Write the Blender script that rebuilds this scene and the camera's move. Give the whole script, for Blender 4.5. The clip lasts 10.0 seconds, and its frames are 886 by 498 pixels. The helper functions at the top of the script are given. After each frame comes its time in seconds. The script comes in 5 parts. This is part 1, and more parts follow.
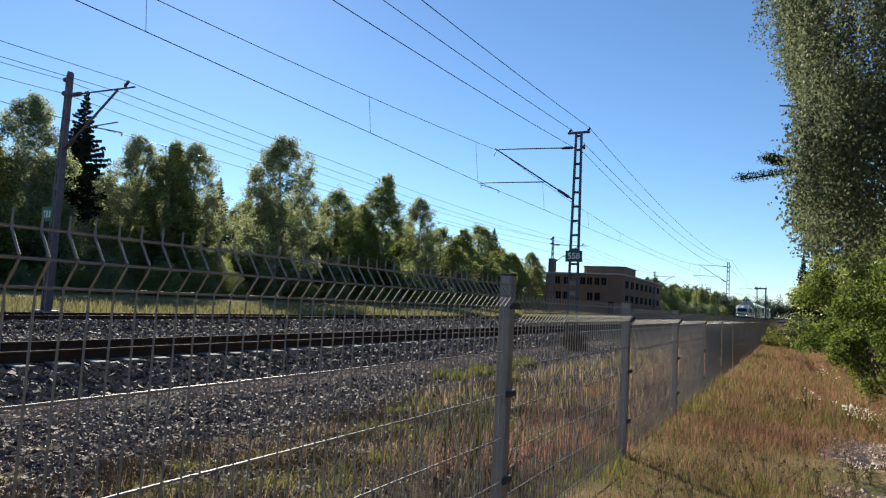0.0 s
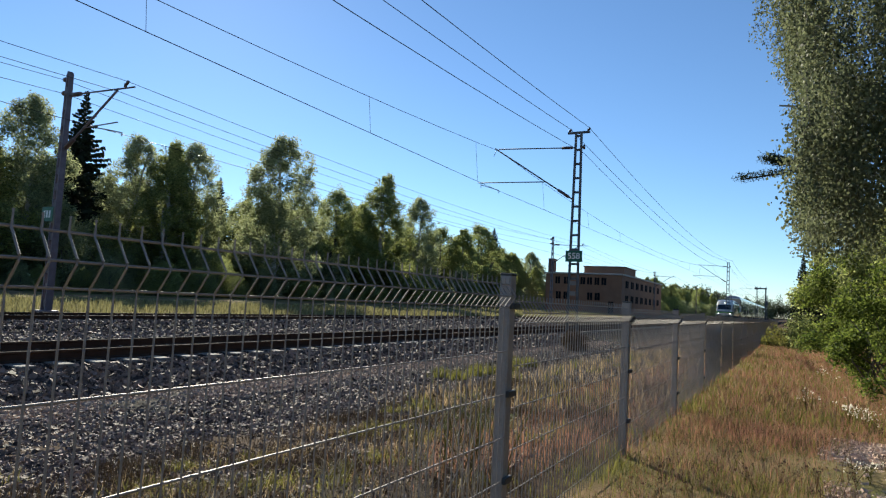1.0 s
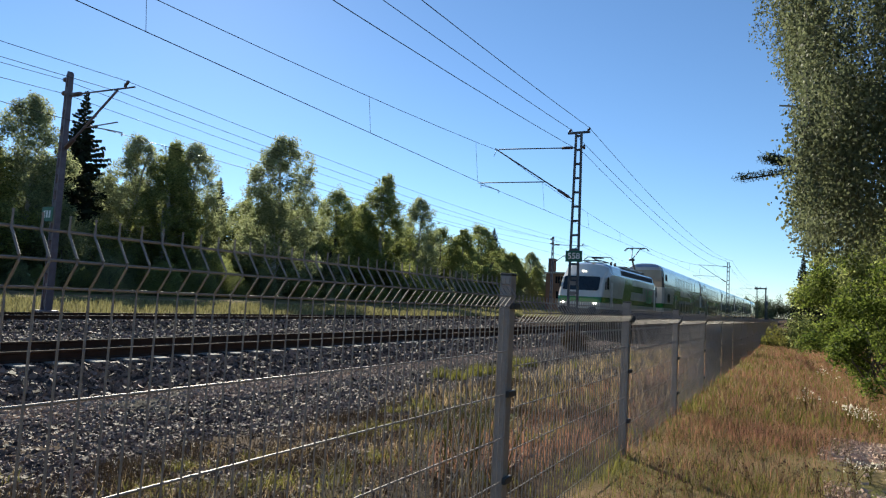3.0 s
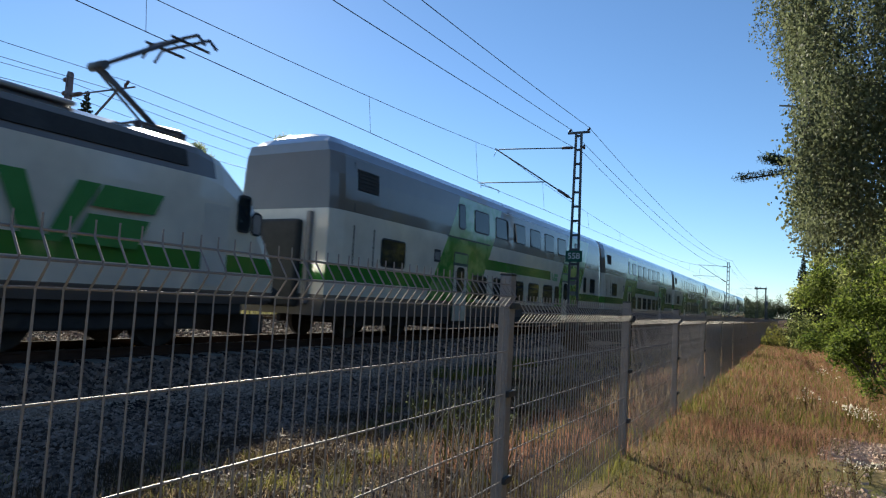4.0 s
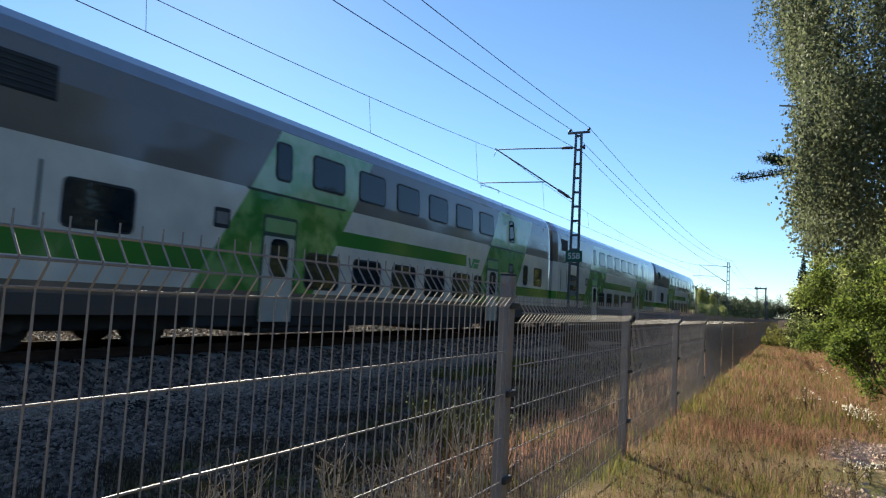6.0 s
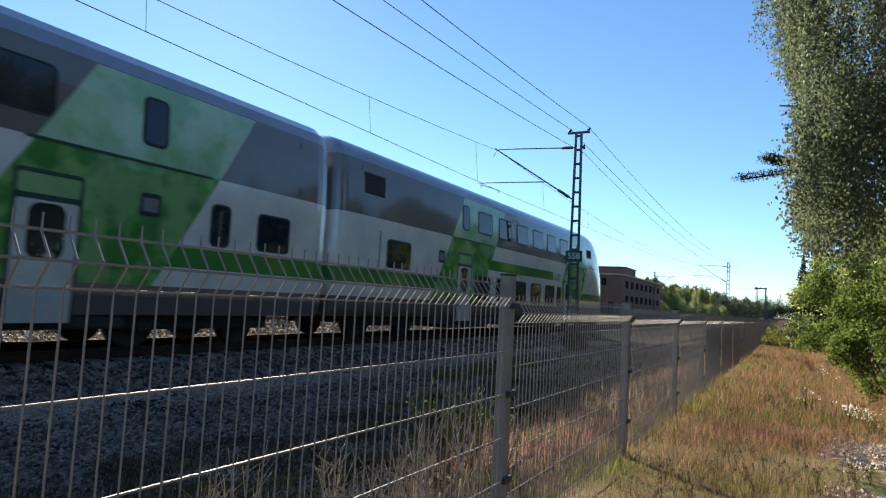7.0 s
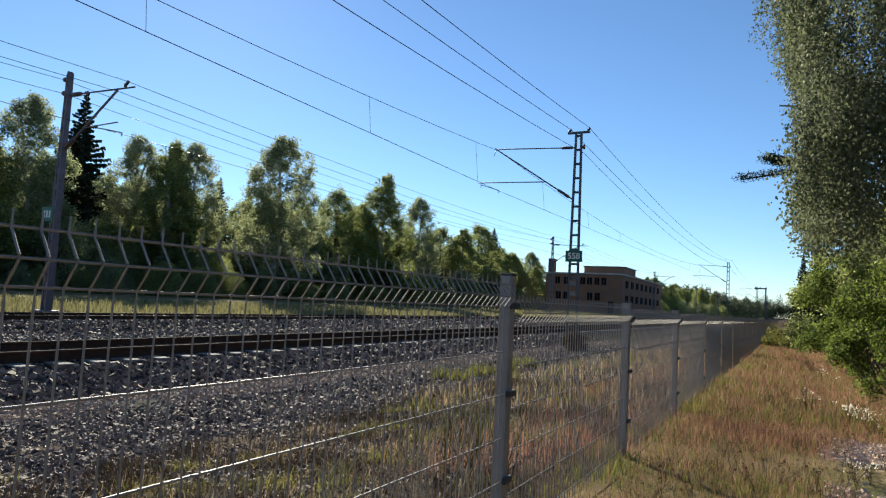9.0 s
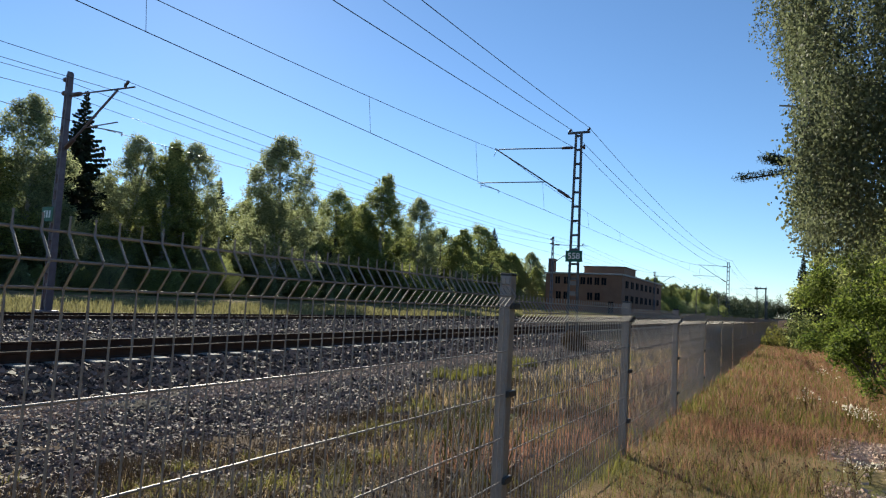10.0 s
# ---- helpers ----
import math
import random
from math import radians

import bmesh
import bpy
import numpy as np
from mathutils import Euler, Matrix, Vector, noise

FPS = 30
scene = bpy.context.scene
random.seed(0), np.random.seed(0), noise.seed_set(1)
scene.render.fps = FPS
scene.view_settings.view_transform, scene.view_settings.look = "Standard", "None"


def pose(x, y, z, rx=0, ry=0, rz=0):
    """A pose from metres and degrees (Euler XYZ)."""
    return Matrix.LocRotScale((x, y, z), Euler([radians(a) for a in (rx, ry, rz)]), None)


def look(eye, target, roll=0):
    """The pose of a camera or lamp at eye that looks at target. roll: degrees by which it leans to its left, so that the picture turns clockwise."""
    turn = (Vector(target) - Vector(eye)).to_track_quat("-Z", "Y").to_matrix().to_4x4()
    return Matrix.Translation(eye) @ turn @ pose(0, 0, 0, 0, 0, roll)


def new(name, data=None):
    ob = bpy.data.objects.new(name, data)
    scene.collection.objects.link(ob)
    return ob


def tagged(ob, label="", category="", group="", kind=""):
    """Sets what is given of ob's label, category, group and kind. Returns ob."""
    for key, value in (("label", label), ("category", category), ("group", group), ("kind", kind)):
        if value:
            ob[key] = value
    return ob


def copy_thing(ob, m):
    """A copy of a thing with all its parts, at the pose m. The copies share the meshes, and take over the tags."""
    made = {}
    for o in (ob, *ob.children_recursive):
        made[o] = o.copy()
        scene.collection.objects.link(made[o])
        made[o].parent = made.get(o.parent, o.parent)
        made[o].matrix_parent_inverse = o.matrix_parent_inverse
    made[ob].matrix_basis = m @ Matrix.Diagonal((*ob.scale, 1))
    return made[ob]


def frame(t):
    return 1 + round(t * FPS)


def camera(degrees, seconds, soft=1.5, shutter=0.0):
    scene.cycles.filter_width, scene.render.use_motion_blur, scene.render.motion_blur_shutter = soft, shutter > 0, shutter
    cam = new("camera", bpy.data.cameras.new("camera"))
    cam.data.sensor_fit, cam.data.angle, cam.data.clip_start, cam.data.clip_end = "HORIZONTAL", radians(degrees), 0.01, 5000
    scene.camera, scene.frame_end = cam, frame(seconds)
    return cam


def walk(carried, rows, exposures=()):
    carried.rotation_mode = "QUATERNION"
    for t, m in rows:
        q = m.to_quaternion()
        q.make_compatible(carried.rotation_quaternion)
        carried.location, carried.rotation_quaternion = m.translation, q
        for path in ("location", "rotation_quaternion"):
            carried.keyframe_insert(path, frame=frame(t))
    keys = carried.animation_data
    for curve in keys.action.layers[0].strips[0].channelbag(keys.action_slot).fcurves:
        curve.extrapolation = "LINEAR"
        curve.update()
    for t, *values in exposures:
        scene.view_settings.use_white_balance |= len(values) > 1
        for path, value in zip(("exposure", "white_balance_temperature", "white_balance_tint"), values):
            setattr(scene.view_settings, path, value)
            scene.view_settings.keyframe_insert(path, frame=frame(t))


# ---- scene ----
EYE = (0.0, 0.0, 1.178)
cam = camera(69.64, 10.0, soft=1.2, shutter=0.06)
VIEW = look(EYE, (-4.8353, 8.7174, 1.9689), roll=3.127)
walk(cam, [(0.0, VIEW), (10.0, VIEW)], exposures=[(0.0, 0.90, 6250, 5), (4.2, 0.90, 6250, 5), (5.5, 1.11, 6250, 5), (7.5, 1.28, 6250, 5), (8.3, 1.08, 6250, 5), (9.2, 0.92, 6250, 5), (10.0, 0.90, 6250, 5)])

# ---- light: a low sun ahead, on the far side of the tracks ----
SUN_AZ, SUN_EL = 50.0, 26.5  # degrees left of +y, and above the ground
sun_dir = Vector((-math.sin(radians(SUN_AZ)) * math.cos(radians(SUN_EL)),
                  math.cos(radians(SUN_AZ)) * math.cos(radians(SUN_EL)), math.sin(radians(SUN_EL))))
world = bpy.data.worlds.new("sky")
scene.world = world
world.use_nodes = True
wn = world.node_tree
sky = wn.nodes.new("ShaderNodeTexSky")
sky.sky_type, sky.sun_disc = "NISHITA", False
sky.sun_elevation, sky.sun_rotation = radians(SUN_EL), radians(-SUN_AZ)
sky.air_density, sky.dust_density, sky.ozone_density = 0.9, 0.04, 5.0
wn.nodes["Background"].inputs["Strength"].default_value = 0.078
wn.links.new(sky.outputs["Color"], wn.nodes["Background"].inputs["Color"])
sun = new("sun", bpy.data.lights.new("sun", "SUN"))
sun.data.energy, sun.data.angle, sun.data.color = 5.0, radians(0.5), (1.0, 0.90, 0.72)
sun.matrix_world = look((0, 0, 60), Vector((0, 0, 60)) - sun_dir)


# ---- materials ----
def surface(name, dark, light, rough=0.8, metal=0.0, scale=6.0, fine=60.0, bump=0.2, by="Object", island=0.0, random_object=0.0, spec=0.5):
    """Two tones mixed by noise at two scales, with a fine relief."""
    m = bpy.data.materials.new(name)
    m.use_nodes = True
    t, ln = m.node_tree, m.node_tree.links
    b = t.nodes["Principled BSDF"]
    co = t.nodes.new("ShaderNodeTexCoord")
    n1, n2 = t.nodes.new("ShaderNodeTexNoise"), t.nodes.new("ShaderNodeTexNoise")
    for n, s, d in ((n1, scale, 3.0), (n2, fine, 2.0)):
        n.inputs["Scale"].default_value, n.inputs["Detail"].default_value = s, d
        ln.new(co.outputs[by], n.inputs["Vector"])
    add = t.nodes.new("ShaderNodeMath")
    add.operation = "MULTIPLY_ADD"
    ln.new(n2.outputs["Fac"], add.inputs[0])
    add.inputs[1].default_value = 0.5
    ln.new(n1.outputs["Fac"], add.inputs[2])
    fac = add.outputs[0]
    for kind, amount in (("ShaderNodeNewGeometry", island), ("ShaderNodeObjectInfo", random_object)):
        if amount:
            g, a2 = t.nodes.new(kind), t.nodes.new("ShaderNodeMath")
            a2.operation = "MULTIPLY_ADD"
            ln.new(g.outputs["Random Per Island" if island and kind.endswith("Geometry") else "Random"], a2.inputs[0])
            a2.inputs[1].default_value = amount
            ln.new(fac, a2.inputs[2])
            fac = a2.outputs[0]
    top = 1.5 + island + random_object
    rng = t.nodes.new("ShaderNodeMapRange")
    rng.inputs["From Min"].default_value, rng.inputs["From Max"].default_value = 0.25 * top, 0.75 * top
    ln.new(fac, rng.inputs["Value"])
    mix = t.nodes.new("ShaderNodeMix")
    mix.data_type = "RGBA"
    mix.inputs["A"].default_value, mix.inputs["B"].default_value = (*dark, 1), (*light, 1)
    ln.new(rng.outputs["Result"], mix.inputs["Factor"])
    ln.new(mix.outputs["Result"], b.inputs["Base Color"])
    b.inputs["Roughness"].default_value, b.inputs["Metallic"].default_value = rough, metal
    b.inputs["Specular IOR Level"].default_value = spec
    if bump:
        bp = t.nodes.new("ShaderNodeBump")
        bp.inputs["Strength"].default_value, bp.inputs["Distance"].default_value = bump, 0.02
        ln.new(n2.outputs["Fac"], bp.inputs["Height"])
        ln.new(bp.outputs["Normal"], b.inputs["Normal"])
    return m


def leafy(name, dark, light, island=1.2, through_light=0.35, rough=0.55):
    """Leaves: tone by leaf, some light passing through."""
    m = surface(name, dark, light, rough, 0.0, 0.7, 9.0, 0.0, island=island, spec=0.15)
    t, ln = m.node_tree, m.node_tree.links
    b = t.nodes["Principled BSDF"]
    tr, mx = t.nodes.new("ShaderNodeBsdfTranslucent"), t.nodes.new("ShaderNodeMixShader")
    colour = next(l.from_socket for l in t.links if l.to_socket == b.inputs["Base Color"])
    ln.new(colour, tr.inputs["Color"])
    mx.inputs["Fac"].default_value = through_light
    out = t.nodes["Material Output"]
    ln.new(b.outputs[0], mx.inputs[1])
    ln.new(tr.outputs[0], mx.inputs[2])
    ln.new(mx.outputs[0], out.inputs["Surface"])
    return m


M = {}
M["galv"] = surface("galvanised_steel", (0.22, 0.195, 0.18), (0.35, 0.315, 0.29), 0.55, 0.2, 9, 90, 0.05, spec=0.3)
M["mast"] = surface("mast_steel", (0.055, 0.06, 0.065), (0.12, 0.125, 0.13), 0.6, 0.4, 5, 60, 0.1)
M["mast_grey"] = surface("weathered_mast_steel", (0.085, 0.070, 0.082), (0.17, 0.145, 0.165), 0.6, 0.2, 5, 60, 0.1)
M["wire"] = surface("copper_wire", (0.03, 0.03, 0.03), (0.06, 0.055, 0.05), 0.5, 0.6, 5, 60, 0.0)
M["rail"] = surface("rusty_rail", (0.045, 0.026, 0.018), (0.085, 0.05, 0.034), 0.85, 0.0, 4, 70, 0.2, spec=0.1)
M["railhead"] = surface("polished_rail_head", (0.045, 0.036, 0.03), (0.10, 0.085, 0.07), 0.85, 0.0, 4, 70, 0.05, spec=0.04)
M["sleeper"] = surface("concrete_sleeper", (0.14, 0.13, 0.115), (0.24, 0.22, 0.2), 0.9, 0, 5, 60, 0.3)
# near black: shade in the gaps between stones is put into the bed's colour
M["ballast"] = surface("ballast_bed_gap_shade", (0.008, 0.007, 0.007), (0.035, 0.03, 0.028), 0.95, 0, 9, 22, 1.0, spec=0.05)
M["stone"] = surface("ballast_stone", (0.026, 0.019, 0.016), (0.33, 0.245, 0.195), 0.72, 0, 6, 40, 0.3, island=1.5, spec=0.2)
M["insulator"] = surface("brown_insulator", (0.05, 0.03, 0.025), (0.10, 0.06, 0.05), 0.3, 0, 5, 30, 0.0)
M["brick"] = surface("red_brown_brick", (0.20, 0.095, 0.055), (0.31, 0.16, 0.092), 0.9, 0, 0.6, 6, 0.3)
M["roof_sheet"] = surface("pale_roof_sheet", (0.30, 0.27, 0.24), (0.44, 0.40, 0.36), 0.7, 0, 1, 8, 0.1)
# black fill painted as the dark inside of unglazed openings
M["inside_shade"] = surface("opening_inside_shade", (0.008, 0.008, 0.009), (0.02, 0.02, 0.022), 0.9, 0, 1, 5, 0.0, spec=0.02)
M["bark"] = surface("tree_bark", (0.05, 0.04, 0.035), (0.13, 0.11, 0.095), 0.95, 0, 6, 40, 0.6)
M["birch_bark"] = surface("birch_bark", (0.10, 0.09, 0.085), (0.62, 0.60, 0.56), 0.85, 0, 3, 20, 0.4)
M["birch_leaf"] = leafy("birch_leaf", (0.10, 0.125, 0.045), (0.43, 0.455, 0.165), through_light=0.74)
M["wood_leaf"] = leafy("pale_birch_leaf", (0.10, 0.12, 0.06), (0.44, 0.47, 0.25), island=0.9, through_light=0.72)
M["grey_leaf"] = leafy("silvery_birch_leaf", (0.040, 0.051, 0.027), (0.23, 0.25, 0.135), island=0.9, through_light=0.52, rough=0.55)
M["bush_leaf"] = leafy("bush_leaf", (0.036, 0.062, 0.012), (0.205, 0.245, 0.05), through_light=0.66)
M["spruce"] = leafy("spruce_needles", (0.014, 0.020, 0.012), (0.045, 0.056, 0.030), through_light=0.1, rough=0.8)
M["pine"] = leafy("pine_needles", (0.020, 0.032, 0.020), (0.07, 0.088, 0.05), through_light=0.1, rough=0.8)


# ---- mesh helpers ----
def part(name, bm, material, parent=None, label=""):
    """One mesh object out of a bmesh, a mesh or (verts, faces), under a thing or a part."""
    if isinstance(bm, bmesh.types.BMesh):
        me = bpy.data.meshes.new(name)
        bm.to_mesh(me)
        bm.free()
    elif isinstance(bm, tuple):
        me = bpy.data.meshes.new(name)
        me.from_pydata(bm[0], [], bm[1])
        me.update()
    else:
        me = bm
    if material is not None and not me.materials:
        me.materials.append(material)
    ob = new(name, me)
    if parent is not None:
        ob.parent = parent
    if label:
        ob["label"] = label
    return ob


def box(bm, x0, x1, y0, y1, z0, z1, bevel=0.0, mi=0):
    vs = [bm.verts.new(c) for c in ((x0, y0, z0), (x1, y0, z0), (x1, y1, z0), (x0, y1, z0),
                                    (x0, y0, z1), (x1, y0, z1), (x1, y1, z1), (x0, y1, z1))]
    fs = [bm.faces.new([vs[i] for i in q]) for q in ((0, 3, 2, 1), (4, 5, 6, 7), (0, 1, 5, 4), (1, 2, 6, 5), (2, 3, 7, 6), (3, 0, 4, 7))]
    for f in fs:
        f.material_index = mi
    if bevel:
        es = list({e for f in fs for e in f.edges})
        bmesh.ops.bevel(bm, geom=es, offset=bevel, segments=2, affect="EDGES", profile=0.5)
    return bm


def boxed(*a, **k):
    return box(bmesh.new(), *a, **k)


def rod(bm, a, b, r, n=6, r2=None):
    """A straight bar from a to b with n sides."""
    a, b = Vector(a), Vector(b)
    q = (b - a).to_track_quat("Z", "Y")
    rings = []
    for p, rr in ((a, r), (b, r if r2 is None else r2)):
        rings.append([bm.verts.new(p + q @ Vector((rr * math.cos(2 * math.pi * i / n), rr * math.sin(2 * math.pi * i / n), 0))) for i in range(n)])
    for i in range(n):
        f = bm.faces.new((rings[0][i], rings[0][(i + 1) % n], rings[1][(i + 1) % n], rings[1][i]))
        f.smooth = n > 6
    bm.faces.new(rings[0][::-1])
    bm.faces.new(rings[1])
    return bm


def rods(pairs, r, n=6):
    bm = bmesh.new()
    for a, b in pairs:
        rod(bm, a, b, r, n)
    return bm


def tube(points, r, n=5):
    """A bent bar along points, as verts and faces."""
    pts = [Vector(p) for p in points]
    vs, fs = [], []
    for i, p in enumerate(pts):
        d = (pts[min(i + 1, len(pts) - 1)] - pts[max(i - 1, 0)]).normalized()
        q = d.to_track_quat("Z", "Y")
        for k in range(n):
            vs.append(p + q @ Vector((r * math.cos(2 * math.pi * k / n), r * math.sin(2 * math.pi * k / n), 0)))
    for i in range(len(pts) - 1):
        for k in range(n):
            a, b = i * n + k, i * n + (k + 1) % n
            fs.append((a, b, b + n, a + n))
    fs += [tuple(range(n))[::-1], tuple(range(len(vs) - n, len(vs)))]
    return vs, fs


def loft(sections):
    """Rings of equal length joined into a closed skin; returns the bmesh."""
    bm = bmesh.new()
    rings = [[bm.verts.new(p) for p in s] for s in sections]
    n = len(rings[0])
    for a, b in zip(rings, rings[1:]):
        for i in range(n):
            bm.faces.new((a[i], a[(i + 1) % n], b[(i + 1) % n], b[i]))
    bm.faces.new(rings[0][::-1])
    bm.faces.new(rings[-1])
    bmesh.ops.recalc_face_normals(bm, faces=bm.faces)
    return bm


def empty(name, m, label, category, group="", kind=""):
    ob = new(name)
    ob.matrix_basis = m
    return tagged(ob, label, category, group, kind)


rng = np.random.default_rng(7)

# ---- ground ----
TRACK_X, FAR_X, FAR_Z = -11.5, -19.8, 0.10
PROFILE = [(-900, 0.6), (-200, 0.6), (-60, 0.6), (-44, 0.42), (-26, -0.05), (-23.4, -0.12), (-22.3, -0.10), (-21.4, -0.06), (-18.3, -0.06), (-17.2, -0.28),
           (-14.2, -0.34), (-13.2, -0.19), (-10.45, -0.19), (-9.2, -0.57), (-8.2, -0.60), (-6.8, -0.55), (-5.0, -0.42), (-3.4, -0.26), (-2.2, -0.10), (-1.4, 0.0),
           (0.0, 0.0), (1.4, 0.02), (6, 0.12), (30, 0.3), (200, 0.3), (900, 0.3)]


def ground_z(x):
    return float(np.interp(x, [p[0] for p in PROFILE], [p[1] for p in PROFILE]))


def ground_mesh():
    xs = sorted(set([p[0] for p in PROFILE] + list(np.arange(-9.5, 4, 0.25).round(2)) + list(np.arange(-34, -9, 1.0))))
    ys = [-900, -300, -80, -30, -10] + list(np.arange(-4, 20, 0.25)) + list(np.arange(20, 60, 1.0)) + [70, 90, 120, 160, 220, 320, 500, 900, 2500]
    vs, fs = [], []
    for y in ys:
        for x in xs:
            z = ground_z(x)
            amp = 0.0 if -23.5 < x < -9.3 else (0.035 if x > -9.3 else 0.08)
            z += amp * noise.noise(Vector((x * 0.9, y * 0.9, 0)))
            vs.append((x, y, z))
    n = len(xs)
    for j in range(len(ys) - 1):
        for i in range(n - 1):
            a = j * n + i
            fs.append((a, a + 1, a + n + 1, a + n))
    me = bpy.data.meshes.new("ground")
    me.from_pydata(vs, [], fs)
    for p in me.polygons:
        x = sum(vs[v][0] for v in p.vertices) / 4
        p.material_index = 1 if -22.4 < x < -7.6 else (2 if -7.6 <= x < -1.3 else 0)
        p.use_smooth = True
    return me


def soil_material():
    m = surface("dry_grass_soil", (0.125, 0.082, 0.048), (0.31, 0.21, 0.118), 0.95, 0, 1.6, 30, 0.8, spec=0.05)
    t, ln = m.node_tree, m.node_tree.links
    b = t.nodes["Principled BSDF"]
    old = next(l.from_socket for l in t.links if l.to_socket == b.inputs["Base Color"])
    co, n = t.nodes.new("ShaderNodeTexCoord"), t.nodes.new("ShaderNodeTexNoise")
    n.inputs["Scale"].default_value = 0.55
    ln.new(co.outputs["Object"], n.inputs["Vector"])
    ramp = t.nodes.new("ShaderNodeValToRGB")
    ramp.color_ramp.elements[0].position, ramp.color_ramp.elements[1].position = 0.42, 0.6
    ln.new(n.outputs["Fac"], ramp.inputs["Fac"])
    mix = t.nodes.new("ShaderNodeMix")
    mix.data_type = "RGBA"
    mix.inputs["B"].default_value = (0.13, 0.125, 0.045, 1)
    ln.new(ramp.outputs["Color"], mix.inputs["Factor"])
    ln.new(old, mix.inputs["A"])
    ln.new(mix.outputs["Result"], b.inputs["Base Color"])
    return m


M["soil"] = soil_material()
M["dark_soil"] = surface("stony_brown_soil", (0.022, 0.0135, 0.009), (0.085, 0.052, 0.034), 0.95, 0, 1.8, 26, 0.8, spec=0.05)
me = ground_mesh()
me.materials.append(M["soil"])
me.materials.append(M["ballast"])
me.materials.append(M["dark_soil"])
ground = tagged(new("ground", me), "dry grassy ground with ballast beds along the tracks, blackened as shade between stones", "ground", kind="structure")


# ---- tracks ----
def rail_section(x, z, s=1):
    return [(x - .075, z - .172), (x + .075, z - .172), (x + .075, z - .155), (x + .012, z - .14), (x + .012, z - .045),
            (x + .036, z - .035), (x + .036, z - .004), (x - .036, z - .004), (x - .036, z - .035), (x - .012, z - .045), (x - .012, z - .14), (x - .075, z - .155)]


def track(cx, z, name, label):
    root = empty(name, Matrix(), label, "railway track", kind="structure")
    for s in (-1, 1):
        x = cx + s * 0.798
        r = part("rail", loft([[(a, y, b) for a, b in rail_section(x, z)] for y in (-320, 60, 900)]), M["rail"], root)
        part("rail_head", boxed(x - .030, x + .030, -320, 900, z - .006, z), M["railhead"], r, "polished steel running surface")
    bm = bmesh.new()
    box(bm, -1.3, 1.3, -.13, .13, -.20, 0, 0.02)
    sl = bpy.data.meshes.new("sleeper")
    bm.to_mesh(sl)
    bm.free()
    sl.materials.append(M["sleeper"])
    for i in range(110):
        o = part("sleeper", sl, None, root)
        o.location = (cx, -6 + i * 0.61, z - .175)
    return root


track(TRACK_X, 0.0, "track_near", "rusty steel rails on concrete sleepers in grey ballast")
track(FAR_X, FAR_Z, "track_far", "second rusty railway track beyond a strip of ballast")


